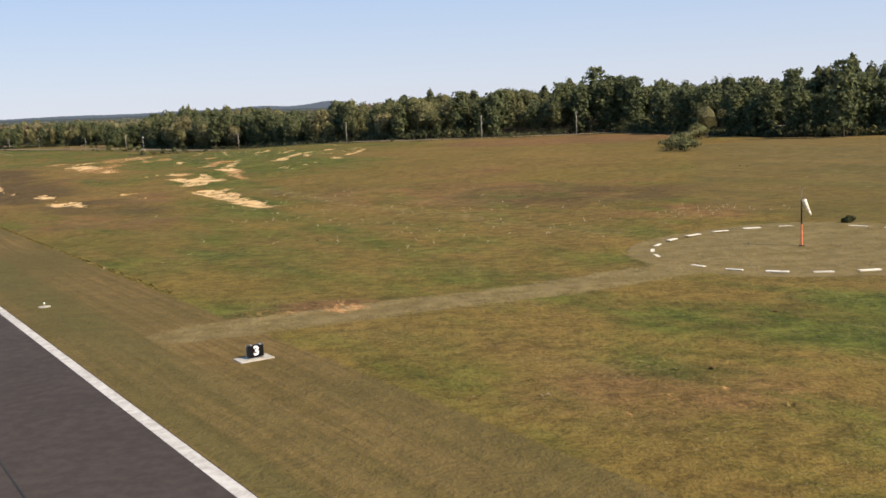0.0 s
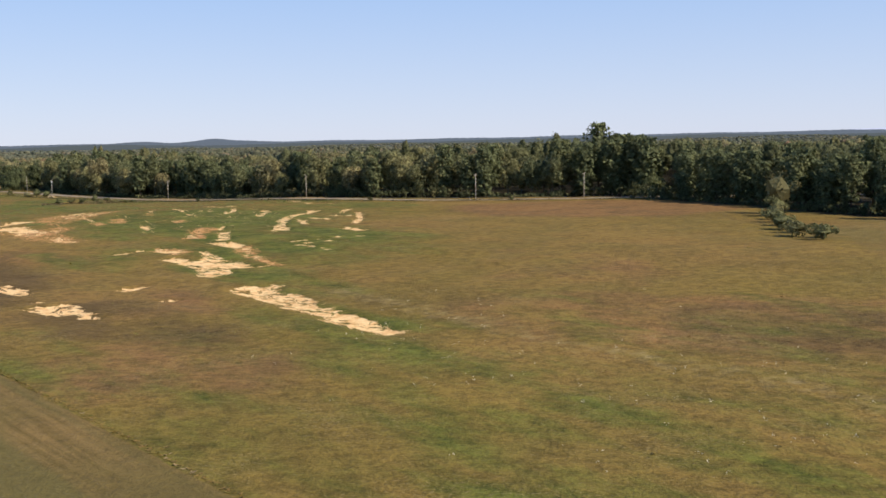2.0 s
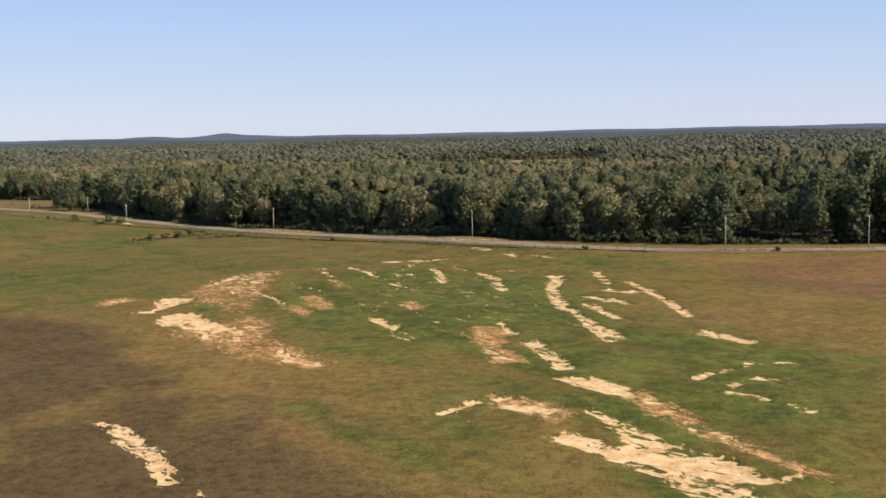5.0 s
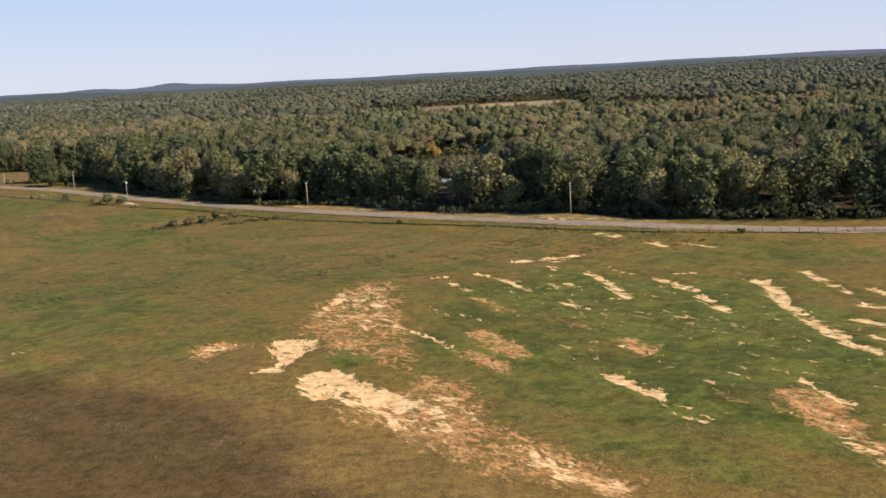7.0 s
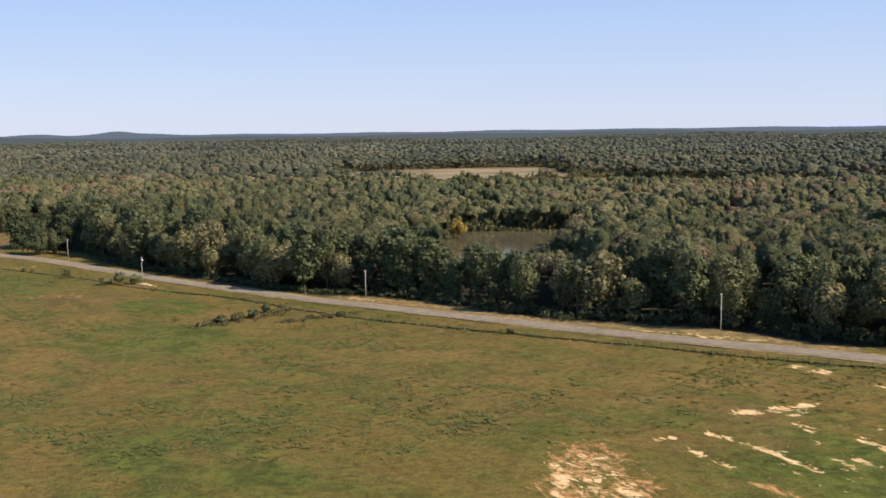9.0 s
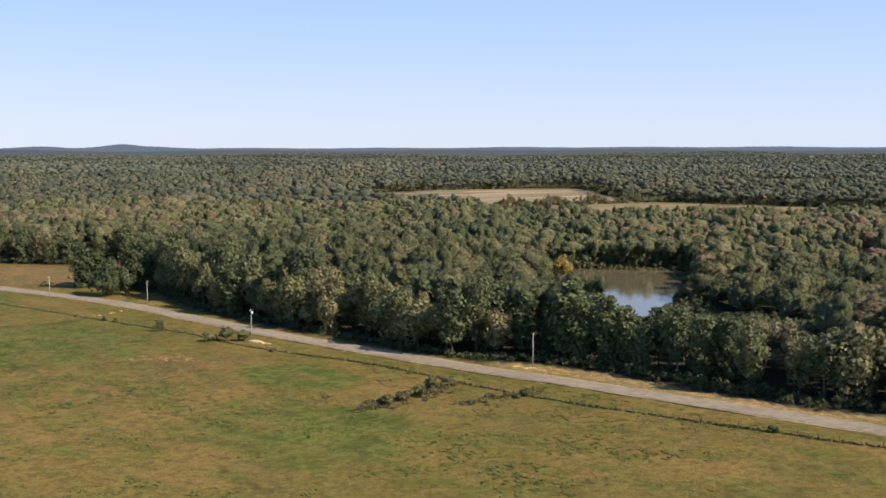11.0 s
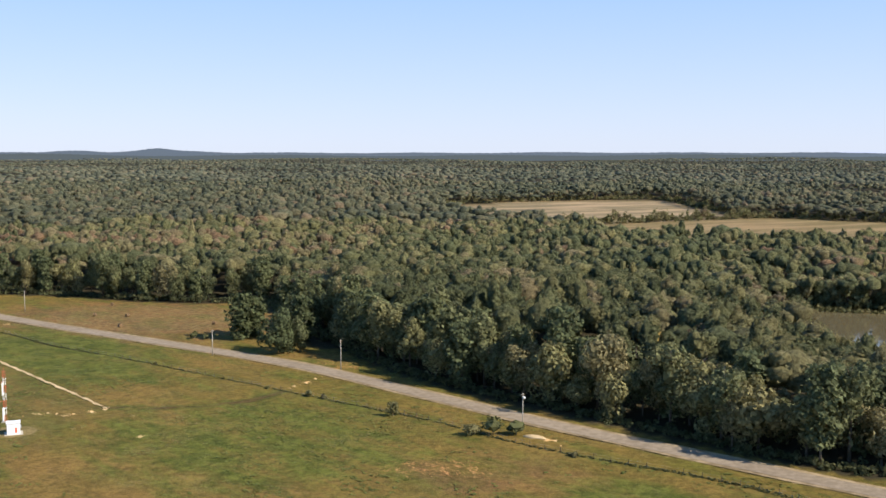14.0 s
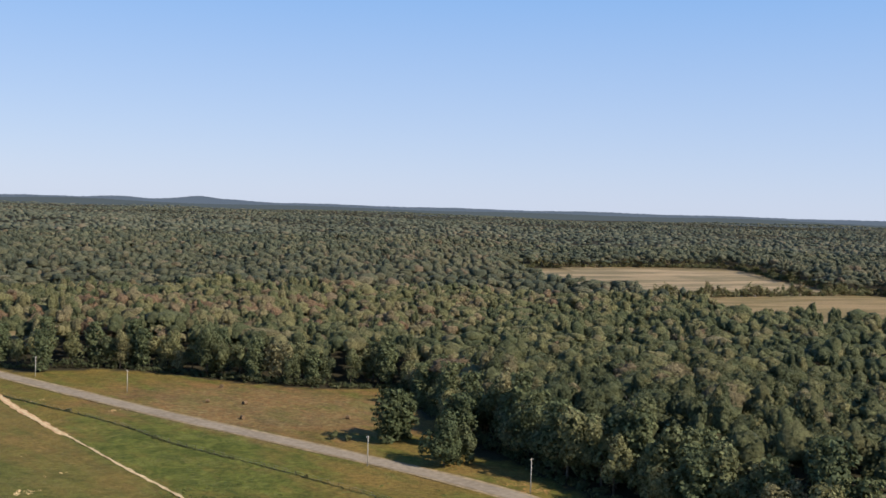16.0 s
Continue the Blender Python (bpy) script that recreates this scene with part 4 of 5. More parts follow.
def woodland(name, label, x, y, tall, wide, masses, leaves, size, pines=None, base=0.36, uneven=0.16, material=None):
    z = height(x, y) - 0.3
    # stands of one kind side by side, as woods grow
    tint = 0.42 + 0.20 * lumps(x, y, 600, 1) + 0.24 * lumps(x, y, 120, 2) + rng.normal(0, 0.24, len(x))
    tall = tall * np.clip(1 + uneven * lumps(x, y, 420, 3) + uneven * 0.7 * lumps(x, y, 110, 4), 0.45, 1.5)
    # narrow, taller crowns among the broad ones
    slim = rng.uniform(0, 1, len(x)) < 0.18
    tall, wide = np.where(slim, tall * 1.1, tall), np.where(slim, wide * 0.62, wide)
    tint = np.where(slim, tint - 0.18, tint)
    if pines is not None:
        tint = np.where(pines, rng.uniform(0.0, 0.22, len(x)), tint)
    tint = np.clip(tint, 0, 0.97)
    tint = np.where(rng.uniform(0, 1, len(x)) < 0.001, 1.0, tint)
    v, f, who, t, own = domes(x, y, z, tall, wide, masses, base, rng, leaves, size)
    tints = tint[who]
    if leaves:
        f = np.concatenate([f, len(v) + np.arange(len(t) * 3).reshape(-1, 3)])
        v, tints = np.concatenate([v, t.reshape(-1, 3)]), np.concatenate([tints, np.repeat(tint[own], 3)])
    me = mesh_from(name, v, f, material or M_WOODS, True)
    floats(me, "tint", tints)
    ob = new(name, me)
    return tagged(ob, label, "woods", kind="stuff")


rest = ~front
rx_, ry_, rp = wx[rest], wy[rest], piney[rest]
n_mid = len(rx_)
mid_tall = np.where(rp, rng.uniform(15.5, 20.5, n_mid), rng.uniform(14.5, 21.5, n_mid))
mid_tall = mid_tall * stature(rx_, ry_)
mid_tall = np.where((rx_ > 58) & (ry_ < 540), mid_tall * np.where(rx_ < 95, 1.22, 1.08), mid_tall)
mid_tall = np.minimum(mid_tall, 0.8 * before_pond(rx_, ry_))
mid_wide = np.where(rp, 4.6, 5.0 * np.exp(rng.normal(0.22, 0.30, n_mid)))
close = from_path(rx_, ry_) < 430
for name, label, pick, masses, leaves in [("woodland", "dense mixed wood in early autumn green and olive", close, 6, 150), ("woodland_interior", "deeper wood of green and olive crowns", ~close, 4, 18)]:
    woodland(name, label, rx_[pick], ry_[pick], mid_tall[pick], mid_wide[pick], masses, leaves, 0.62, rp[pick], 0.40)
fx, fy = spread(-1600, 2000, 300, 2300, 8.6, rng)
keep = wooded(fx, fy) & (np.abs(bearing(fx, fy) - 4) < 37) & (from_path(fx, fy) >= 757) & (from_path(fx, fy) < 1800)
fx, fy = fx[keep], fy[keep]
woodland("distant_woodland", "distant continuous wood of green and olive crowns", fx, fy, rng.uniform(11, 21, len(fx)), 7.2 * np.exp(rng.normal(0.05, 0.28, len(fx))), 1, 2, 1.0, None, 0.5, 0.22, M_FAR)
hx, hy = spread(-3600, 4200, 1500, 5100, 18.6, rng)
keep = wooded(hx, hy) & (np.abs(bearing(hx, hy) - 4) < 36) & (from_path(hx, hy) >= 1795) & (from_path(hx, hy) < 4380) & (np.hypot(hx, hy) < 4800)
hx, hy = hx[keep], hy[keep]
# thinner and lower woods on the last swells
less = 1 - 0.45 * smooth(np.hypot(hx + 150, hy - 300), 2600, 4300)
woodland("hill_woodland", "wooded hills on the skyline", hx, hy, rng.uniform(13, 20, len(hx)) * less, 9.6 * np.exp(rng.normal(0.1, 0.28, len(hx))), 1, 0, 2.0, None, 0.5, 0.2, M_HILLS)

# trees that come down to the water
bank_kinds = [broad_tree(t, w, b, 1300, 0.6, 90 + i, "leafy olive-green tree on the bank of the pond", "trees on the pond's banks") for i, (t, w, b) in enumerate([(14, 5.4, -0.06), (12, 4.6, -0.08), (16, 5.6, -0.02)])]
bank_spots = []
for (ax, ay), (bx, by) in [((-62, 873), (-10, 870)), ((-10, 870), (42, 850)), ((42, 850), (22, 806)), ((-70, 884), (44, 862))]:
    many = int(math.hypot(bx - ax, by - ay) / 6.5)
    bank_spots += [(ax + (bx - ax) * k / many + rng.uniform(-1.5, 1.5), ay + (by - ay) * k / many + rng.uniform(-1.5, 1.5)) for k in range(many)]
for i, (x, y) in enumerate(bank_spots):
    src, s = bank_kinds[i % 3], rng.uniform(0.8, 1.15)
    m = pose(x, y, up(x, y) - 0.1, 0, 0, rng.uniform(0, 360))
    if i < 3:
        src.matrix_basis = m
    else:
        copy_thing(src, m @ Matrix.Diagonal((s, s, s, 1)))

# dark pines between the road and the near end of the water
for i, (x, y, tall) in enumerate([(-110, 640, 12.5), (-104, 646, 13.0), (-99, 653, 12.0), (-108, 650, 12.5), (-94, 659, 11.0)]):
    t = pine_tree(tall, 4.6, 0.02, 1500, 0.56, 110 + i, "dark green pine between the road and the pond", "pines by the pond", M_DARKLEAF)
    t.matrix_basis = pose(x, y, up(x, y) - 0.1, 0, 0, 60 * i)

# trees that stand by themselves at the corner of the pasture, and one in the hayfield
t = broad_tree(16.5, 6.6, -0.14, 2600, 0.6, 60, "round bushy dark green tree beside the road and pasture", "trees by the pasture", M_DARKLEAF)
t.matrix_basis = pose(-249.5, 797, up(-249.5, 797) - 0.1)
t = broad_tree(12, 4.0, -0.1, 1800, 0.5, 61, "lighter green broadleaf tree beside the road and pasture", "trees by the pasture")
t.matrix_basis = pose(-242.5, 800, up(-242.5, 800) - 0.1)
for i, (x, y, tall) in enumerate([(-262, 827, 17.0), (-257, 834, 14.5), (-241, 818, 17.0)]):
    t = pine_tree(tall, 5.6, 0.03, 1800, 0.7, 62 + i, "dark spreading pine at the corner of the pasture", "trees by the pasture", M_DARKLEAF)
    t.matrix_basis = pose(x, y, up(x, y) - 0.1, 0, 0, 70 * i)
for i, (x, y, t, w) in enumerate([(-98, 684, 14, 6.0), (-122, 664, 13, 4.4), (-42, 824, 14, 5.4)]):
    g = broad_tree(t, w, 0.05, 1300, 0.6, 80 + i, "tree turned golden yellow among the green wood", "golden autumn trees", M_GOLD)
    g.matrix_basis = pose(x, y, up(x, y) - 0.1)
t = pine_tree(22, 4.2, 0.16, 1300, 0.66, 66, "slender pine standing free before the wood", "")
t.matrix_basis = pose(113, 298, up(113, 298) - 0.1)


# ---- shrubs ----
def shrub(x, y, tall, wide, seed, label="rounded green shrub in the grass", group="shrubs along the fence"):
    r = np.random.default_rng(seed)
    one = lambda v: np.array([float(v)])
    bush = thing("shrub", (x, y, up(x, y) - 0.08), label, "shrub", group)
    stems = bmesh.new()
    for i in range(4):
        a = 1.6 * i + 0.4
        tube([(0, 0, 0), (math.cos(a) * wide * 0.2, math.sin(a) * wide * 0.2, tall * 0.35), (math.cos(a) * wide * 0.45, math.sin(a) * wide * 0.45, tall * 0.65)], [0.06, 0.04, 0.015], 5, stems)
    part("stem", stems, M_BARK, bush)
    t, _ = crowns(one(0), one(0), one(0), one(tall), one(wide), 420, 0.3, r, 0.02, 7)
    c, _ = cores(one(0), one(0), one(0), one(tall), one(wide), r, 0.0, 0.6)
    crown = new("crown", foliage_mesh("crown", np.concatenate([c, t]), M_SHRUB))
    crown.parent = bush
    return bush


FENCE = rounded([(-395, 905), (-350, 857), (-330, 829), (-296, 792), (-274, 766), (-242, 728), (-218, 700), (-196, 668), (-166, 637), (-150, 613), (-130, 582), (-102, 545), (-74, 508), (-48, 477), (-15, 455), (20, 443), (60, 434), (80, 424)])
for i, (x, y, t, w) in enumerate([(-245, 731, 2.2, 1.5), (-225, 705, 4.2, 1.9), (-209, 683, 3.4, 3.0), (-198.5, 681, 4.6, 3.4), (-204, 682, 5.0, 3.4), (-241, 728, 1.4, 1.2), (-279, 831, 3.2, 1.6), (-275, 829, 2.4, 1.5)]):
    shrub(x, y, t, w, 100 + i)
for i, (x, y, t, w) in enumerate([(-169, 588, 3.0, 3.0), (-164, 592, 2.6, 2.4), (-160, 595, 3.2, 2.2), (-155, 602, 4.0, 2.2), (-150, 606, 2.4, 2.0), (-149, 585, 1.0, 1.6), (-143, 590, 1.2, 1.6), (-134, 590, 1.4, 1.8), (-137, 587, 0.9, 1.4)]):
    shrub(x, y, t, w, 120 + i, "spreading scrub bush in the grass", "scrub in the meadow")
for i, (x, y, t, w) in enumerate([(60, 262, 2.8, 2.4), (58, 270, 3.2, 2.8), (62, 278, 2.6, 2.4), (63, 288, 3.4, 3.0), (67, 297, 3.0, 2.6), (70, 307, 3.6, 2.8), (75, 318, 4.2, 3.0), (80, 328, 5.4, 3.2), (84, 337, 12.0, 4.6), (62, 266, 3.0, 2.6)]):
    shrub(x, y, t * 1.15, w * 1.3, 140 + i, "overgrown dark green bush before the pines", "bushes at the pine wood")
shrub(46.5, 121, 1.0, 0.75, 160, "small dark bush beside the mown circle", "")


def low_growth(name, label, category, line, gap, tall, wide, leaves, size, tint, side=0.6, seed=11):
    """Leafy growth strewn along a line, in one mass."""
    r = np.random.default_rng(seed)
    x, y = [], []
    for (ax, ay), (bx, by) in zip(line, line[1:]):
        n = max(1, int(math.hypot(bx - ax, by - ay) / gap))
        t = (np.arange(n) + r.uniform(0, 1, n)) / n
        x.append(ax + (bx - ax) * t), y.append(ay + (by - ay) * t)
    x, y = np.concatenate(x), np.concatenate(y)
    x, y = x + r.normal(0, side, len(x)), y + r.normal(0, side, len(x))
    h = tall * r.uniform(0.5, 1.3, len(x)) * (0.8 + 0.4 * np.sin(x * 0.11 + y * 0.07))
    t, who = crowns(x, y, height(x, y) - 0.05, h, wide * r.uniform(0.6, 1.3, len(x)), leaves, size, r, -0.1, 4)
    ob = new(name, foliage_mesh(name, t, M_WOODS, np.clip(tint + r.normal(0, 0.15, len(x)), 0, 0.9)[who]))
    return tagged(ob, label, category, kind="stuff")


low_growth("fence_weeds", "dark weeds grown along the wire fence", "weeds", FENCE, 0.3, 0.42, 0.45, 9, 0.24, 0.12, 0.3)
# low tint: the shade below overhanging crowns is put into the leaf colour
low_growth("undergrowth", "leafy undergrowth at the foot of the wood", "undergrowth", [(x + 5.0 * 0.75, y + 5.0 * 0.66) for x, y in EDGE], 0.6, 4.2, 2.0, 22, 0.5, 0.10, 1.6, 12)
low_growth("understory", "young trees filling the edge of the pine wood", "undergrowth", [(74, 454), (96, 447), (130, 441), (190, 432), (200, 462), (130, 468), (84, 474)], 1.2, 7.5, 2.8, 40, 0.6, 0.12, 1.6, 21)
low_growth("bank_growth", "leafy growth hanging over the pond's bank", "undergrowth", POND + POND[:1], 1.3, 3.8, 2.6, 34, 0.8, 0.35, 1.2, 15)
low_growth("bank_trees", "small trees crowding the banks of the pond", "woods", [(-54, 872), (-34, 876), (-8, 870), (14, 860), (40, 850), (22, 800), (0, 760), (-22, 720), (-42, 688)], 2.6, 9.0, 3.8, 70, 0.7, 0.3, 2.0, 18)
low_growth("field_hedge", "row of trees between two far fields", "hedge", [(15, 1366), (90, 1384), (180, 1410), (285, 1434)], 0.8, 10.5, 4.4, 46, 0.9, 0.5, 2.6, 16)
low_growth("field_border", "bushy border of the far fields", "hedge", [(350, 1850), (306, 1640), (272, 1448), (336, 1380), (404, 1307), (550, 1190)], 3.0, 9, 4.6, 34, 1.5, 0.3, 3.0, 17)
low_growth("field_back", "row of trees behind the far field", "hedge", [(-36, 1376), (-42, 1560), (-42, 1690), (36, 1752), (180, 1803), (340, 1853)], 2.2, 12, 5.6, 34, 1.1, 0.4, 3.0, 19)
low_growth("meadow_scrub", "tangled grey-green scrub in the meadow", "scrub", [(-174, 585), (-166, 591), (-158, 597), (-150, 605)], 0.4, 1.4, 1.3, 36, 0.28, 0.72, 1.6, 13)
low_growth("meadow_scrub_low", "low tangled scrub in the meadow", "scrub", [(-153, 583), (-143, 588), (-130, 592)], 0.5, 0.8, 1.1, 30, 0.26, 0.7, 1.3, 14)
for i in range(13):
    p = FENCE[min(len(FENCE) - 1, int(len(FENCE) * (i + 0.5) / 13))]
    x, y = p[0] + rng.uniform(-1.5, 1.5), p[1] + rng.uniform(-1.5, 1.5)
    shrub(x, y, rng.uniform(0.7, 1.6), rng.uniform(0.6, 1.2), 200 + i, "low dark weedy bush grown into the wire fence", "weedy bushes along the fence")


# ---- runway and road ----
def along(n, s):
    """A place by its distance from the runway's middle line and along it."""
    return (0.844 * n - 0.536 * s, 0.536 * n + 0.844 * s)


def flat_strip(n0, n1, s0, s1, z, cuts=40):
    bm = bmesh.new()
    rows = [[bm.verts.new((*along(n, s0 + (s1 - s0) * i / cuts), z)) for n in (n0, n1)] for i in range(cuts + 1)]
    for a, b in zip(rows, rows[1:]):
        bm.faces.new((a[0], a[1], b[1], b[0]))
    return bm


runway = tagged(part("runway", flat_strip(-15.8, 15.68, -160, 900, 0.03), M_ASPHALT), "dark grey asphalt runway beside the mown grass", "runway", kind="structure")
part("edge_stripe", flat_strip(14.92, 15.62, -160, 900, 0.036, 120), M_WHITE, runway, "worn white painted edge stripe")
part("pavement_joint", flat_strip(7.4, 7.5, -160, 900, 0.036), M_DARK, runway, "dark sealed joint")
track = tagged(part("dirt_track", ribbon(rounded([(-418, 945), (-397, 906), (-380, 872), (-365, 845), (-347, 813), (-335, 791), (-324, 772), (-311, 749), (-299, 728)], 14), 0.46, 0.46, 0.14, 0.9), M_SAND), "ragged track of bare pale sand in the grass", "track", kind="structure")
part("spill", ribbon(rounded([(-418, 945), (-397, 906), (-380, 872), (-362, 840)], 22), 1.3, 1.3, 0.10, 0.5), M_SPILL, track, "wide ragged spill of orange sand")
road = tagged(part("road", ribbon(ROAD, 3.1, 3.1, 0.22), M_ROAD), "pale worn country road along the wood", "road", kind="structure")
part("shoulder", ribbon(ROAD, 4.3, 4.5, 0.15, 0.10), M_SHOULDER, road, "sandy gravel shoulder of the road")

pond_bm = bmesh.new()
pond_bm.faces.new([pond_bm.verts.new((x, y, -4.72)) for x, y in rounded(POND + [POND[0]], 3)[:-1]])
bmesh.ops.recalc_face_normals(pond_bm, faces=pond_bm.faces)
pond = tagged(part("pond", pond_bm, M_WATER), "still brown pond among the trees", "water", kind="structure")


# ---- airfield things ----
def text_mesh(word, size, depth):
    cu = bpy.data.curves.new("digit", "FONT")
    cu.body, cu.size, cu.extrude, cu.align_x, cu.align_y = word, size, depth, "CENTER", "CENTER"
    cu.offset = 0.035
    ob = bpy.data.objects.new("digit", cu)
    me = bpy.data.meshes.new_from_object(ob)
    bpy.data.objects.remove(ob)
    return me


def distance_sign(at, turn):
    sign = thing("distance_sign", at, "black runway distance sign with white numeral on a concrete pad", "sign", turn=turn)
    part("pad", box((2.4, 1.5, 0.1), (-0.1, 0, 0.02), 0.02), M_CONCRETE, sign, "pale concrete pad")
    part("case", box((1.16, 0.34, 0.80), (0, 0, 0.55), 0.03), M_DARK, sign)
    part("face", box((1.08, 0.02, 0.74), (0, -0.178, 0.55), 0.006), M_BLACK, sign, "black sign face")
    me = text_mesh("3", 0.86, 0.008)
    me.materials.append(M_PANELWHITE)
    digit = new("digit", me)
    digit.parent, digit.matrix_basis = sign, pose(0.03, -0.196, 0.55, 90, 0, 0)
    tagged(digit, "white numeral 3")
    for x in (-0.6, 0.6):
        part("post", tube([(x, 0, 0.05), (x, 0, 1.0)], [0.035, 0.035], 10), M_STEEL, sign, "thin grey post")
    for x in (-0.35, 0.3):
        part("lamp", box((0.16, 0.3, 0.06), (x, -0.16, 1.0), 0.01), M_STEEL, sign, "small grey lamp above the face")
        part("arm", tube([(x, 0.02, 0.93), (x, -0.02, 1.02)], [0.02, 0.02], 6), M_STEEL, sign)
    return sign


RUN_TURN = math.degrees(math.atan2(0.536, 0.844))
distance_sign((-13.4, 68.8, 0.0), RUN_TURN)


def runway_light(at):
    light = thing("runway_light", at, "small clear runway edge light on a round concrete pad", "runway light")
    part("pad", tube([(0, 0, -0.05), (0, 0, 0.05)], [0.55, 0.53], 24), M_CONCRETE, light)
    part("stem", tube([(0, 0, 0.05), (0, 0, 0.28)], [0.035, 0.03], 10), M_STEEL, light)
    part("lens", tube([(0, 0, 0.28), (0, 0, 0.33), (0, 0, 0.40), (0, 0, 0.44)], [0.06, 0.085, 0.075, 0.03], 12), M_GLASS, light, "clear glass lens")
    return light


runway_light((-36.8, 93.0, 0.0))


def wind_sock(at):
    x, y = at
    sock = thing("windsock", (x, y, up(x, y)), "orange and white windsock hanging from an orange-banded pole", "windsock")
    part("lower_pole", tube([(0, 0, -0.1), (0, 0, 2.25)], [0.11, 0.10], 12), M_ORANGE, sock, "orange painted lower pole")
    part("upper_pole", tube([(0, 0, 2.25), (0, 0, 4.85)], [0.085, 0.06], 12), M_DARK, sock, "dark upper pole")
    part("lamp", tube([(0, 0, 4.85), (0, 0, 5.9), (0, 0, 6.1)], [0.025, 0.02, 0.07], 8), M_STEEL, sock, "thin lamp arm")
    arm = Vector((0.55, -0.35, -1.45)).normalized()
    root = Vector((0.16, -0.1, 4.85))
    rings = [root + arm * d for d in (0, 0.45, 0.9, 1.35, 1.8)]
    for i, (a, b) in enumerate(zip(rings, rings[1:])):
        r0, r1 = 0.26 - 0.04 * i, 0.22 - 0.04 * i
        part("fabric_band", tube([a, a.lerp(b, 0.5), b], [r0, (r0 + r1) / 2 * 0.97, r1], 14), M_CLOTH, sock, "sun-bleached cream cloth", True)
    part("edge_stripe", tube([rings[0] + Vector((-0.22, 0.02, -0.03)), rings[4] + Vector((-0.08, 0, 0))], [0.035, 0.03], 6), M_ORANGE, sock)
    part("hoop", tube([root + Vector((0.27 * math.cos(a), 0.27 * math.sin(a), 0.12 * math.cos(a))) for a in np.linspace(0, 6.283, 17)], [0.02] * 17, 6), M_DARK, sock)
    part("footing", box((0.5, 0.5, 0.08), (0, 0, 0.02), 0.02), M_DARK, sock)
    return sock


CIRCLE = (36.4, 107.0)
wind_sock((36.6, 107.9))
marker = None
for i in range(24):
    a = radians(15 * i + 3)
    x, y = CIRCLE[0] + 15.2 * math.cos(a), CIRCLE[1] + 15.2 * math.sin(a)
    m = pose(x, y, up(x, y) + 0.02, 0, 0, math.degrees(a) + 90)
    if marker is None:
        marker = thing("circle_marker", (0, 0, 0), "low white painted slab of the segmented circle", "ground marker", "segmented circle markers")
        part("slab", box((2.1, 0.55, 0.12), (0, 0, 0.04), 0.02), M_MARKER, marker)
        marker.matrix_basis = m
    else:
        copy_thing(marker, m @ Matrix.Diagonal((rng.uniform(0.75, 1.1), rng.uniform(0.6, 1.15), rng.uniform(0.4, 1.0), 1)))


# ---- glide slope station ----
def antenna_tower(at):
    x, y = at
    tower = thing("antenna_tower", (x, y, up(x, y)), "red and white banded lattice mast with antenna boxes", "antenna mast")
    w, bands, tall = 0.42, 7, 13.4
    for b in range(bands):
        z0, z1 = tall * b / bands, tall * (b + 1) / bands
        bm = bmesh.new()
        legs = [Vector((w * math.cos(a), w * math.sin(a), 0)) for a in (0.5, 2.594, 4.689)]
        for i, p in enumerate(legs):
            tube([p + Vector((0, 0, z0)), p + Vector((0, 0, z1))], [0.045, 0.045], 6, bm)
            q = legs[(i + 1) % 3]
            for k in range(3):
                za, zb = z0 + (z1 - z0) * k / 3, z0 + (z1 - z0) * (k + 1) / 3
                tube([p + Vector((0, 0, za)), q + Vector((0, 0, zb))], [0.02, 0.02], 4, bm)
        part("lattice_section", bm, M_RED if b % 2 == 0 else M_PANELWHITE, tower, "red lattice band" if b % 2 == 0 else "white lattice band")
    for z in (0.4, 7.0):
        for y in (-0.46, 0.46):
            part("antenna", box((0.34, 0.36, 3.3), (-0.3, y, z + 1.65), 0.04), M_PANELWHITE, tower, "tall white antenna panel")
            part("bracket", box((0.3, 0.08, 0.08), (-0.15, y * 0.8, z + 1.65), 0.01), M_STEEL, tower)
    for z in (5.4, 10.4):
        part("arm", tube([(0.2, 0.1, z), (-1.35, -0.5, z)], [0.05, 0.05], 6), M_RED, tower, "red side arm")
        part("monitor", box((0.34, 0.34, 0.3), (-1.35, -0.5, z), 0.03), M_PANELWHITE, tower, "small white monitor box")
    part("lamp", tube([(0, 0, tall), (0, 0, tall + 0.5)], [0.04, 0.09], 8), M_RED, tower)
    part("footing", box((1.6, 1.6, 0.3), (0, 0, 0.05), 0.04), M_CONCRETE, tower)
    return tower


def shelter(at, turn):
    x, y = at
    hut = thing("equipment_shelter", (x, y, up(x, y)), "small white flat-roofed equipment shelter with a red sign", "shelter", turn=turn)
    part("body", box((3.0, 2.8, 2.7), (0, 0, 1.4), 0.06), M_PANELWHITE, hut)
    part("roof", box((3.3, 3.1, 0.16), (0, 0, 2.83), 0.04), M_PANELWHITE, hut, "flat white roof")
    door = part("door", box((0.95, 0.06, 2.05), (-0.7, -1.42, 1.1), 0.02), M_PANELWHITE, hut, "white steel door")
    part("handle", box((0.06, 0.06, 0.2), (-0.35, -1.48, 1.1), 0.01), M_DARK, door)
    part("notice", box((0.5, 0.03, 1.3), (0.55, -1.415, 1.1), 0.01), M_RED, hut, "narrow red notice panel")
    part("air_unit", box((0.3, 0.9, 0.7), (1.63, 0.2, 1.6), 0.04), M_STEEL, hut, "grey air conditioner")
    part("plinth", box((4.2, 3.6, 0.2), (0, 0, 0.02), 0.03), M_CONCRETE, hut)
    return hut


antenna_tower((-322.8, 718.5))
shelter((-318.6, 706.5), 12)


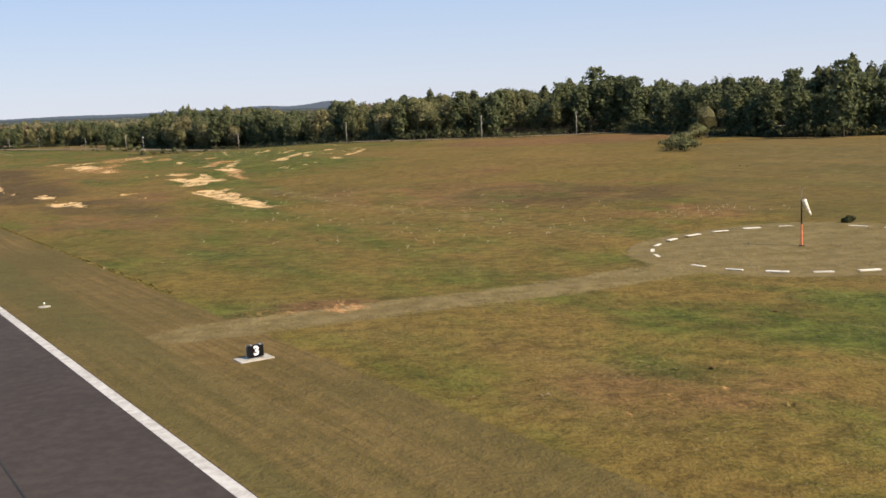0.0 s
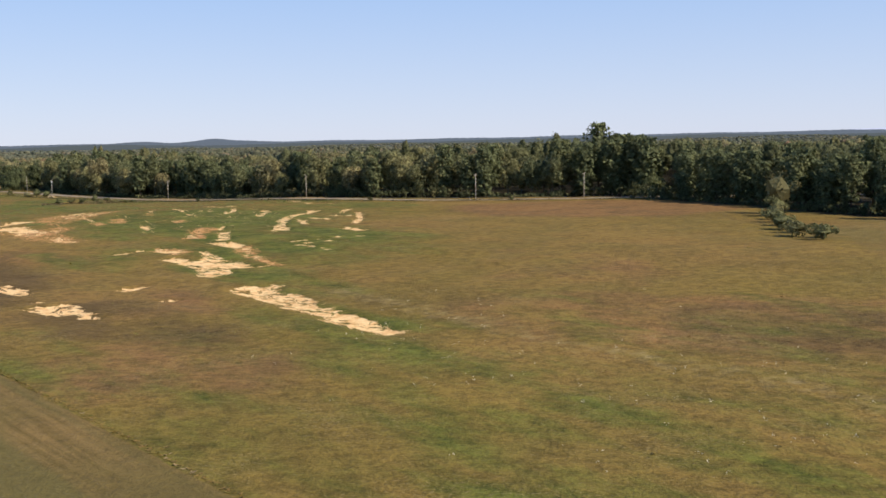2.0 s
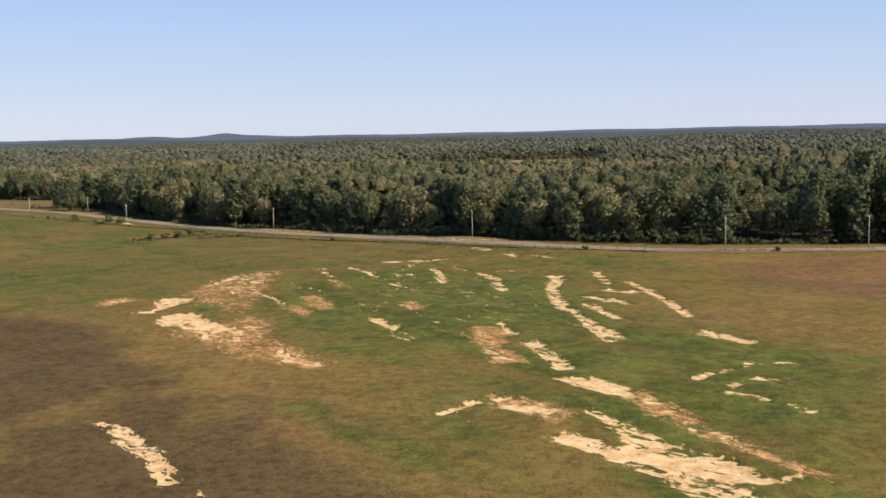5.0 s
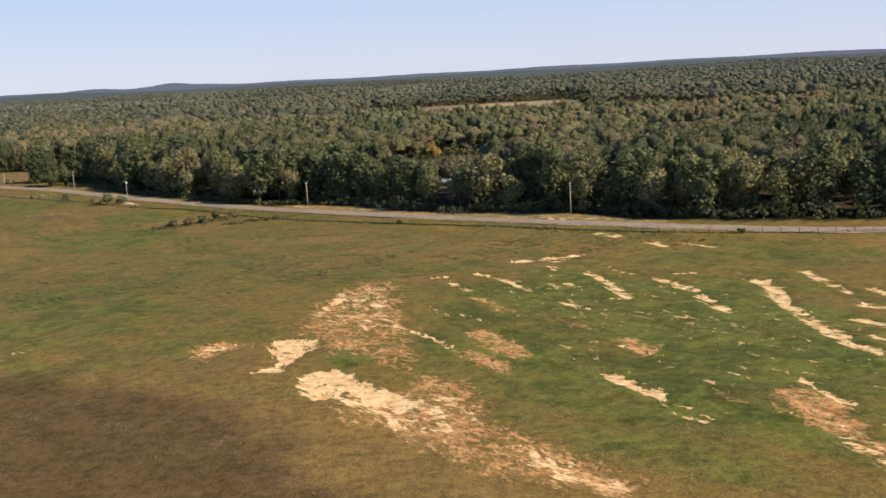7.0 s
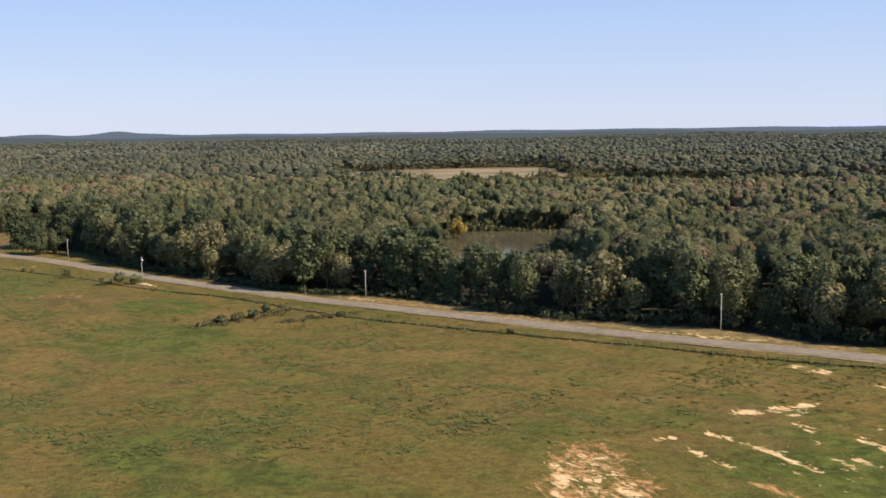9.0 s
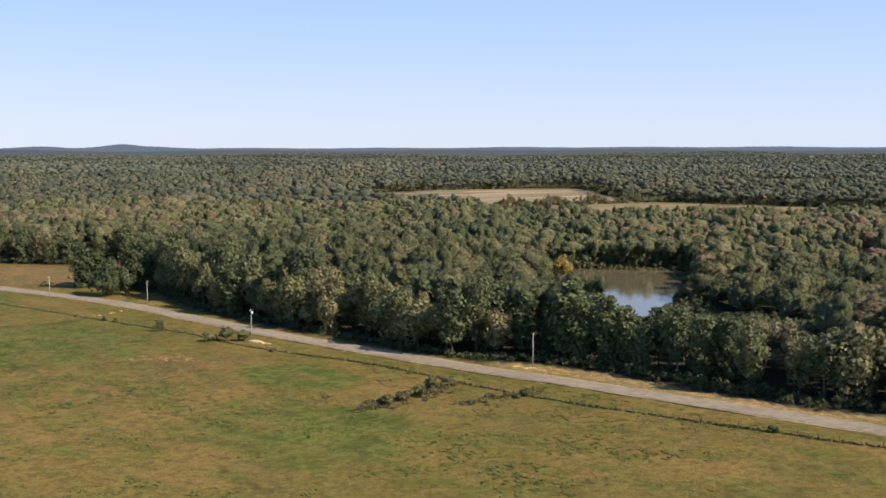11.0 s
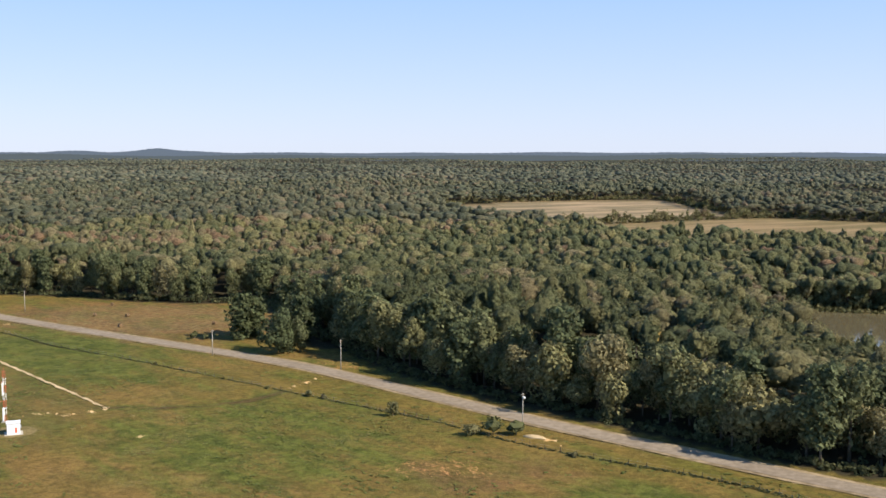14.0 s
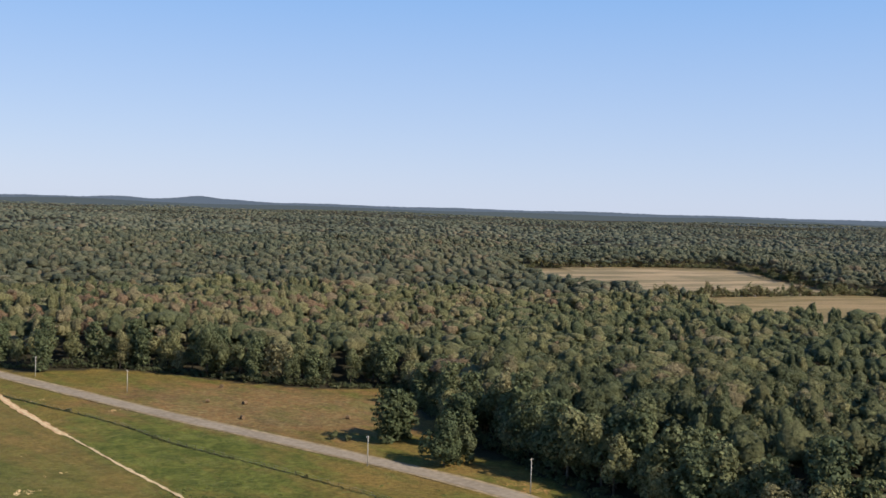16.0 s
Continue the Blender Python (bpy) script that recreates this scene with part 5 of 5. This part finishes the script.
# ---- utility line ----
def utility_pole(x, y, tall, lamp=False):
    pole = thing("utility_pole", (x, y, up(x, y)), "weathered grey utility pole with a white lamp" if lamp else "weathered grey wooden utility pole beside the road", "utility pole", "utility poles along the road")
    part("shaft", tube([(0, 0, -0.3), (0, 0, tall * 0.5), (0, 0, tall)], [0.15, 0.13, 0.10], 10), M_POLE, pole, smooth_faces=True)
    part("crossarm", box((1.5, 0.10, 0.12), (0, 0, tall - 0.45), 0.01, turn=40), M_BARK, pole)
    for k in (-0.65, 0.0, 0.65):
        c, s = math.cos(radians(40)) * k, math.sin(radians(40)) * k
        part("insulator", tube([(c, s, tall - 0.4), (c, s, tall - 0.22)], [0.05, 0.04], 8), M_GLASS, pole)
    if lamp:
        part("lamp", tube([(0.25, -0.3, tall - 1.5), (0.25, -0.3, tall - 1.3), (0.25, -0.3, tall - 0.9), (0.25, -0.3, tall - 0.8)], [0.2, 0.34, 0.3, 0.1], 12), M_PANELWHITE, pole, "white pole-top transformer can", True)
        part("bracket", tube([(0, 0, tall - 1.0), (0.25, -0.3, tall - 1.0)], [0.04, 0.04], 6), M_STEEL, pole)
    return pole


POLES = [(55.5, 441), (16, 449), (-48.2, 519.2), (-121.8, 621.8), (-196, 684), (-232, 766)]
for i, (x, y) in enumerate(POLES):
    utility_pole(x, y, 9.6, i == 4)
for x, y in [(-272, 797), (-352, 913), (-392, 947)]:
    utility_pole(x, y, 8.8)
for (ax, ay), (bx, by) in zip(POLES, POLES[1:]):
    a, b = Vector((ax, ay, up(ax, ay) + 9.4)), Vector((bx, by, up(bx, by) + 9.4))
    pts = [a.lerp(b, t) - Vector((0, 0, 1.6 * 4 * t * (1 - t))) for t in np.linspace(0, 1, 13)]
    tagged(part("overhead_wire", tube(pts, [0.012] * 13, 4), M_DARK), "thin dark overhead wire between the poles", "wire", "overhead wires")

# ---- fence ----
fence = thing("wire_fence", (0, 0, 0), "low wire fence with weathered posts along the road", "fence")
total, nxt = 0.0, 0.0
post_mesh = None
for a, b in zip(FENCE, FENCE[1:]):
    a, b = Vector(a), Vector(b)
    step = (b - a).length
    while nxt <= total + step:
        p = a.lerp(b, (nxt - total) / step)
        if post_mesh is None:
            ob = part("post", tube([(0, 0, -0.2), (0, 0, 1.3)], [0.075, 0.065], 7), M_BARK, fence)
            post_mesh = ob.data
        else:
            ob = new("post", post_mesh)
            ob.parent = fence
        ob.location = (p.x, p.y, up(p.x, p.y))
        nxt += 4.2
    total += step
for z in (0.5, 1.1):
    pts = [(x, y, up(x, y) + z) for x, y in FENCE]
    part("wire", tube(pts, [0.012] * len(pts), 4), M_STEEL, fence)


# ---- pasture ----
def hay_bale(x, y, turn):
    bale = thing("hay_bale", (x, y, up(x, y) - 0.12), "round weathered dark hay bale on the dry pasture", "hay bale", "hay bales in the pasture", turn)
    bm = tube([(-0.75, 0, 0.72), (-0.7, 0, 0.72), (0, 0, 0.74), (0.7, 0, 0.72), (0.75, 0, 0.72)], [0.66, 0.74, 0.77, 0.74, 0.66], 18)
    part("roll", bm, M_HAY, bale)
    part("band", tube([(-0.06, 0, 0.74), (0.06, 0, 0.74)], [0.785, 0.785], 18), M_DARK, bale)
    return bale


for i, (x, y) in enumerate([(-321, 893), (-307.5, 889), (-317, 923), (-308, 863), (-272, 862)]):
    hay_bale(x, y, 40 * i)

mound_bm = bmesh.new()
bmesh.ops.create_icosphere(mound_bm, subdivisions=3, radius=1.0)
for v in mound_bm.verts:
    c = v.co
    rough = 1 + 0.16 * math.sin(5.1 * c.x + 2.2 * c.y) + 0.14 * math.sin(7.3 * c.y - 3.1 * c.x + 1.0)
    peak = 0.55 + 0.6 * math.exp(-((c.x + 0.35) / 0.45) ** 2)
    v.co = (c.x * 3.0 * rough, c.y * 1.0 * rough, max(c.z, -0.05) * 0.85 * peak * rough)
mound = tagged(part("sand_mound", mound_bm, M_SAND, None, "", True), "heap of pale sand beside the fence shrubs", "sand heap")
mound.matrix_basis = pose(-194.5, 677, up(-194.5, 677) - 0.05, 0, 0, -35)


# ---- grass ----
def tufts(count):
    r = np.random.default_rng(3)
    x, y = r.uniform(-260, 130, count * 4), r.uniform(40, 520, count * 4)
    d = from_path(x, y)
    n = 0.844 * x + 0.536 * y
    keep = inside(x, y, MEADOW) & (n > 29.6) & (near_line(x, y, ROAD) > 6) & (np.hypot(x - CIRCLE[0], y - CIRCLE[1]) > 18) & (near_line(x, y, MOWN_PATH) > 3.2) & (r.uniform(20, 250, len(x)) > d - 20)
    x, y = x[keep][:count], y[keep][:count]
    rim = np.linspace(96, 210, 240)
    ex, ey = 0.844 * 29.7 - 0.536 * rim, 0.536 * 29.7 + 0.844 * rim
    x, y = np.concatenate([x, ex + r.normal(0, 0.12, len(ex))]), np.concatenate([y, ey + r.normal(0, 0.12, len(ey))])
    tall = r.uniform(0.08, 0.24, len(x)) * (0.75 + 0.35 * np.sin(x * 0.07 + 2 * np.sin(y * 0.05)))
    z = height(x, y)
    who = np.repeat(np.arange(len(x)), 4)
    a = r.uniform(0, 6.283, len(who))
    w = r.uniform(0.05, 0.16, len(who))
    px, py = x[who] + r.normal(0, 0.10, len(who)), y[who] + r.normal(0, 0.10, len(who))
    far_ = r.uniform(0.15, 0.42, len(who))
    b = r.uniform(0, 6.283, len(who))
    lo = z[who] + 0.01
    w = w * 1.2
    v0 = np.stack([px + w * np.sin(b), py - w * np.cos(b), lo], 1)
    v1 = np.stack([px - w * np.sin(b), py + w * np.cos(b), lo], 1)
    v2 = np.stack([px + far_ * np.cos(b), py + far_ * np.sin(b), z[who] + tall[who] * r.uniform(0.7, 1.3, len(who))], 1)
    tint = np.clip(0.42 + 0.2 * np.sin(x * 0.05 + np.sin(y * 0.04) * 2) + r.normal(0, 0.17, len(x)), 0, 0.85)
    ob = new("grass_tufts", foliage_mesh("grass_tufts", np.stack([v0, v1, v2], 1), M_TUFT, tint[who]))
    tagged(ob, "uneven tufts of olive and tan meadow grass", "grass", kind="stuff")


def seed_heads(count):
    """Pale weed heads, in drifts."""
    r = np.random.default_rng(5)
    x, y = [], []
    for cx, cy, sx, sy, k in [(36, 138, 5, 3, 40), (12, 133, 14, 14, 40), (-20, 160, 12, 12, 40), (-30, 190, 9, 14, 30), (10, 165, 24, 22, 30), (-8, 125, 9, 10, 16)]:
        x.append(r.normal(cx, sx, k)), y.append(r.normal(cy, sy, k))
    x, y = np.concatenate(x), np.concatenate(y)
    keep = (np.hypot(x - CIRCLE[0], y - CIRCLE[1]) > 19) & (0.844 * x + 0.536 * y > 31)
    x, y = x[keep], y[keep]
    c = np.stack([x, y, height(x, y) + r.uniform(0.3, 0.6, len(x))], 1)
    c = np.repeat(c, 5, 0) + r.normal(0, 0.1, (len(x) * 5, 3))
    t = leaf_clumps(c, r.normal(0, 1, c.shape), 0.06, 0.3, r)
    ob = new("weed_seed_heads", foliage_mesh("weed_seed_heads", t, M_TUFT, np.ones(len(t))))
    tagged(ob, "pale white seed heads of meadow weeds", "weeds", kind="stuff")


def weed_clumps(count):
    """Low leafy clumps in the greener parts of the meadow, in drifts."""
    r = np.random.default_rng(9)
    x, y = r.uniform(-330, 0, count * 12), r.uniform(440, 800, count * 12)
    n = 0.844 * x + 0.536 * y
    drift_ = 0.35 + 0.5 * lumps(x, y, 90, 21) + 0.4 * lumps(x, y, 26, 22)
    col, row = np.clip(np.searchsorted(gx, x), 0, len(gx) - 1), np.clip(np.searchsorted(gy, y), 0, len(gy) - 1)
    soil = np.maximum(cover["bare"], np.maximum(cover["clay"], cover["umber"]))[row * len(gx) + col]
    keep = inside(x, y, MEADOW) & (n > 40) & (near_line(x, y, ROAD) > 7) & (soil < 0.3) & (r.uniform(0.15, 1.1, len(x)) < drift_) & (r.uniform(0, 300, len(x)) > from_path(x, y) - 100)
    x, y = x[keep][:count], y[keep][:count]
    who = np.repeat(np.arange(len(x)), 6)
    wide = r.uniform(0.3, 0.9, len(x))
    c = np.stack([x[who] + r.normal(0, 0.6, len(who)) * wide[who], y[who] + r.normal(0, 0.6, len(who)) * wide[who], height(x, y)[who] + r.uniform(0.03, 0.11, len(who))], 1)
    out = np.stack([r.normal(0.20, 0.12, len(who)), r.normal(-0.05, 0.12, len(who)), np.ones(len(who))], 1)
    tint = np.clip(0.35 + 0.3 * lumps(x, y, 120, 23) + r.normal(0, 0.2, len(x)), 0, 0.95)
    ob = new("weed_clumps", foliage_mesh("weed_clumps", leaf_clumps(c, out, 0.36, 0.06, r), M_WEED, tint[who]))
    tagged(ob, "low green and olive weed clumps in the meadow", "weeds", kind="stuff")


tufts(500)
seed_heads(300)
weed_clumps(6500)


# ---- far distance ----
# black surface with a flat glow that stands in for haze
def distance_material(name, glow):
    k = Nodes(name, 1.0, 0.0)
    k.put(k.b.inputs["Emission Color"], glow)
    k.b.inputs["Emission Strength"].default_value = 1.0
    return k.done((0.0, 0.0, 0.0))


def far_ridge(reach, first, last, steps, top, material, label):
    """A ridge as plain distance, its haze painted as glow; top gives its height by bearing in degrees."""
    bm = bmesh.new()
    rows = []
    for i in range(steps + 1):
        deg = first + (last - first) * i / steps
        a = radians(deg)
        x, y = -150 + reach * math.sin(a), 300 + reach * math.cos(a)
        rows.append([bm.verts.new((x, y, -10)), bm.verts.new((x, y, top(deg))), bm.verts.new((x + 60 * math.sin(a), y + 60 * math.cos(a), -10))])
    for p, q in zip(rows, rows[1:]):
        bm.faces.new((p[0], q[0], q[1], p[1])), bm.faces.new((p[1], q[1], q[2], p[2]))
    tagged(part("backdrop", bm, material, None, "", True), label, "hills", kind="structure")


def bell(x, middle, wide):
    return math.exp(-((x - middle) / wide) ** 2)


def treetops(x):
    return 0.9 * math.sin(x * 9.1) * math.sin(x * 5.3 + 1) + 0.7 * math.sin(x * 23.0 + math.sin(x * 7))


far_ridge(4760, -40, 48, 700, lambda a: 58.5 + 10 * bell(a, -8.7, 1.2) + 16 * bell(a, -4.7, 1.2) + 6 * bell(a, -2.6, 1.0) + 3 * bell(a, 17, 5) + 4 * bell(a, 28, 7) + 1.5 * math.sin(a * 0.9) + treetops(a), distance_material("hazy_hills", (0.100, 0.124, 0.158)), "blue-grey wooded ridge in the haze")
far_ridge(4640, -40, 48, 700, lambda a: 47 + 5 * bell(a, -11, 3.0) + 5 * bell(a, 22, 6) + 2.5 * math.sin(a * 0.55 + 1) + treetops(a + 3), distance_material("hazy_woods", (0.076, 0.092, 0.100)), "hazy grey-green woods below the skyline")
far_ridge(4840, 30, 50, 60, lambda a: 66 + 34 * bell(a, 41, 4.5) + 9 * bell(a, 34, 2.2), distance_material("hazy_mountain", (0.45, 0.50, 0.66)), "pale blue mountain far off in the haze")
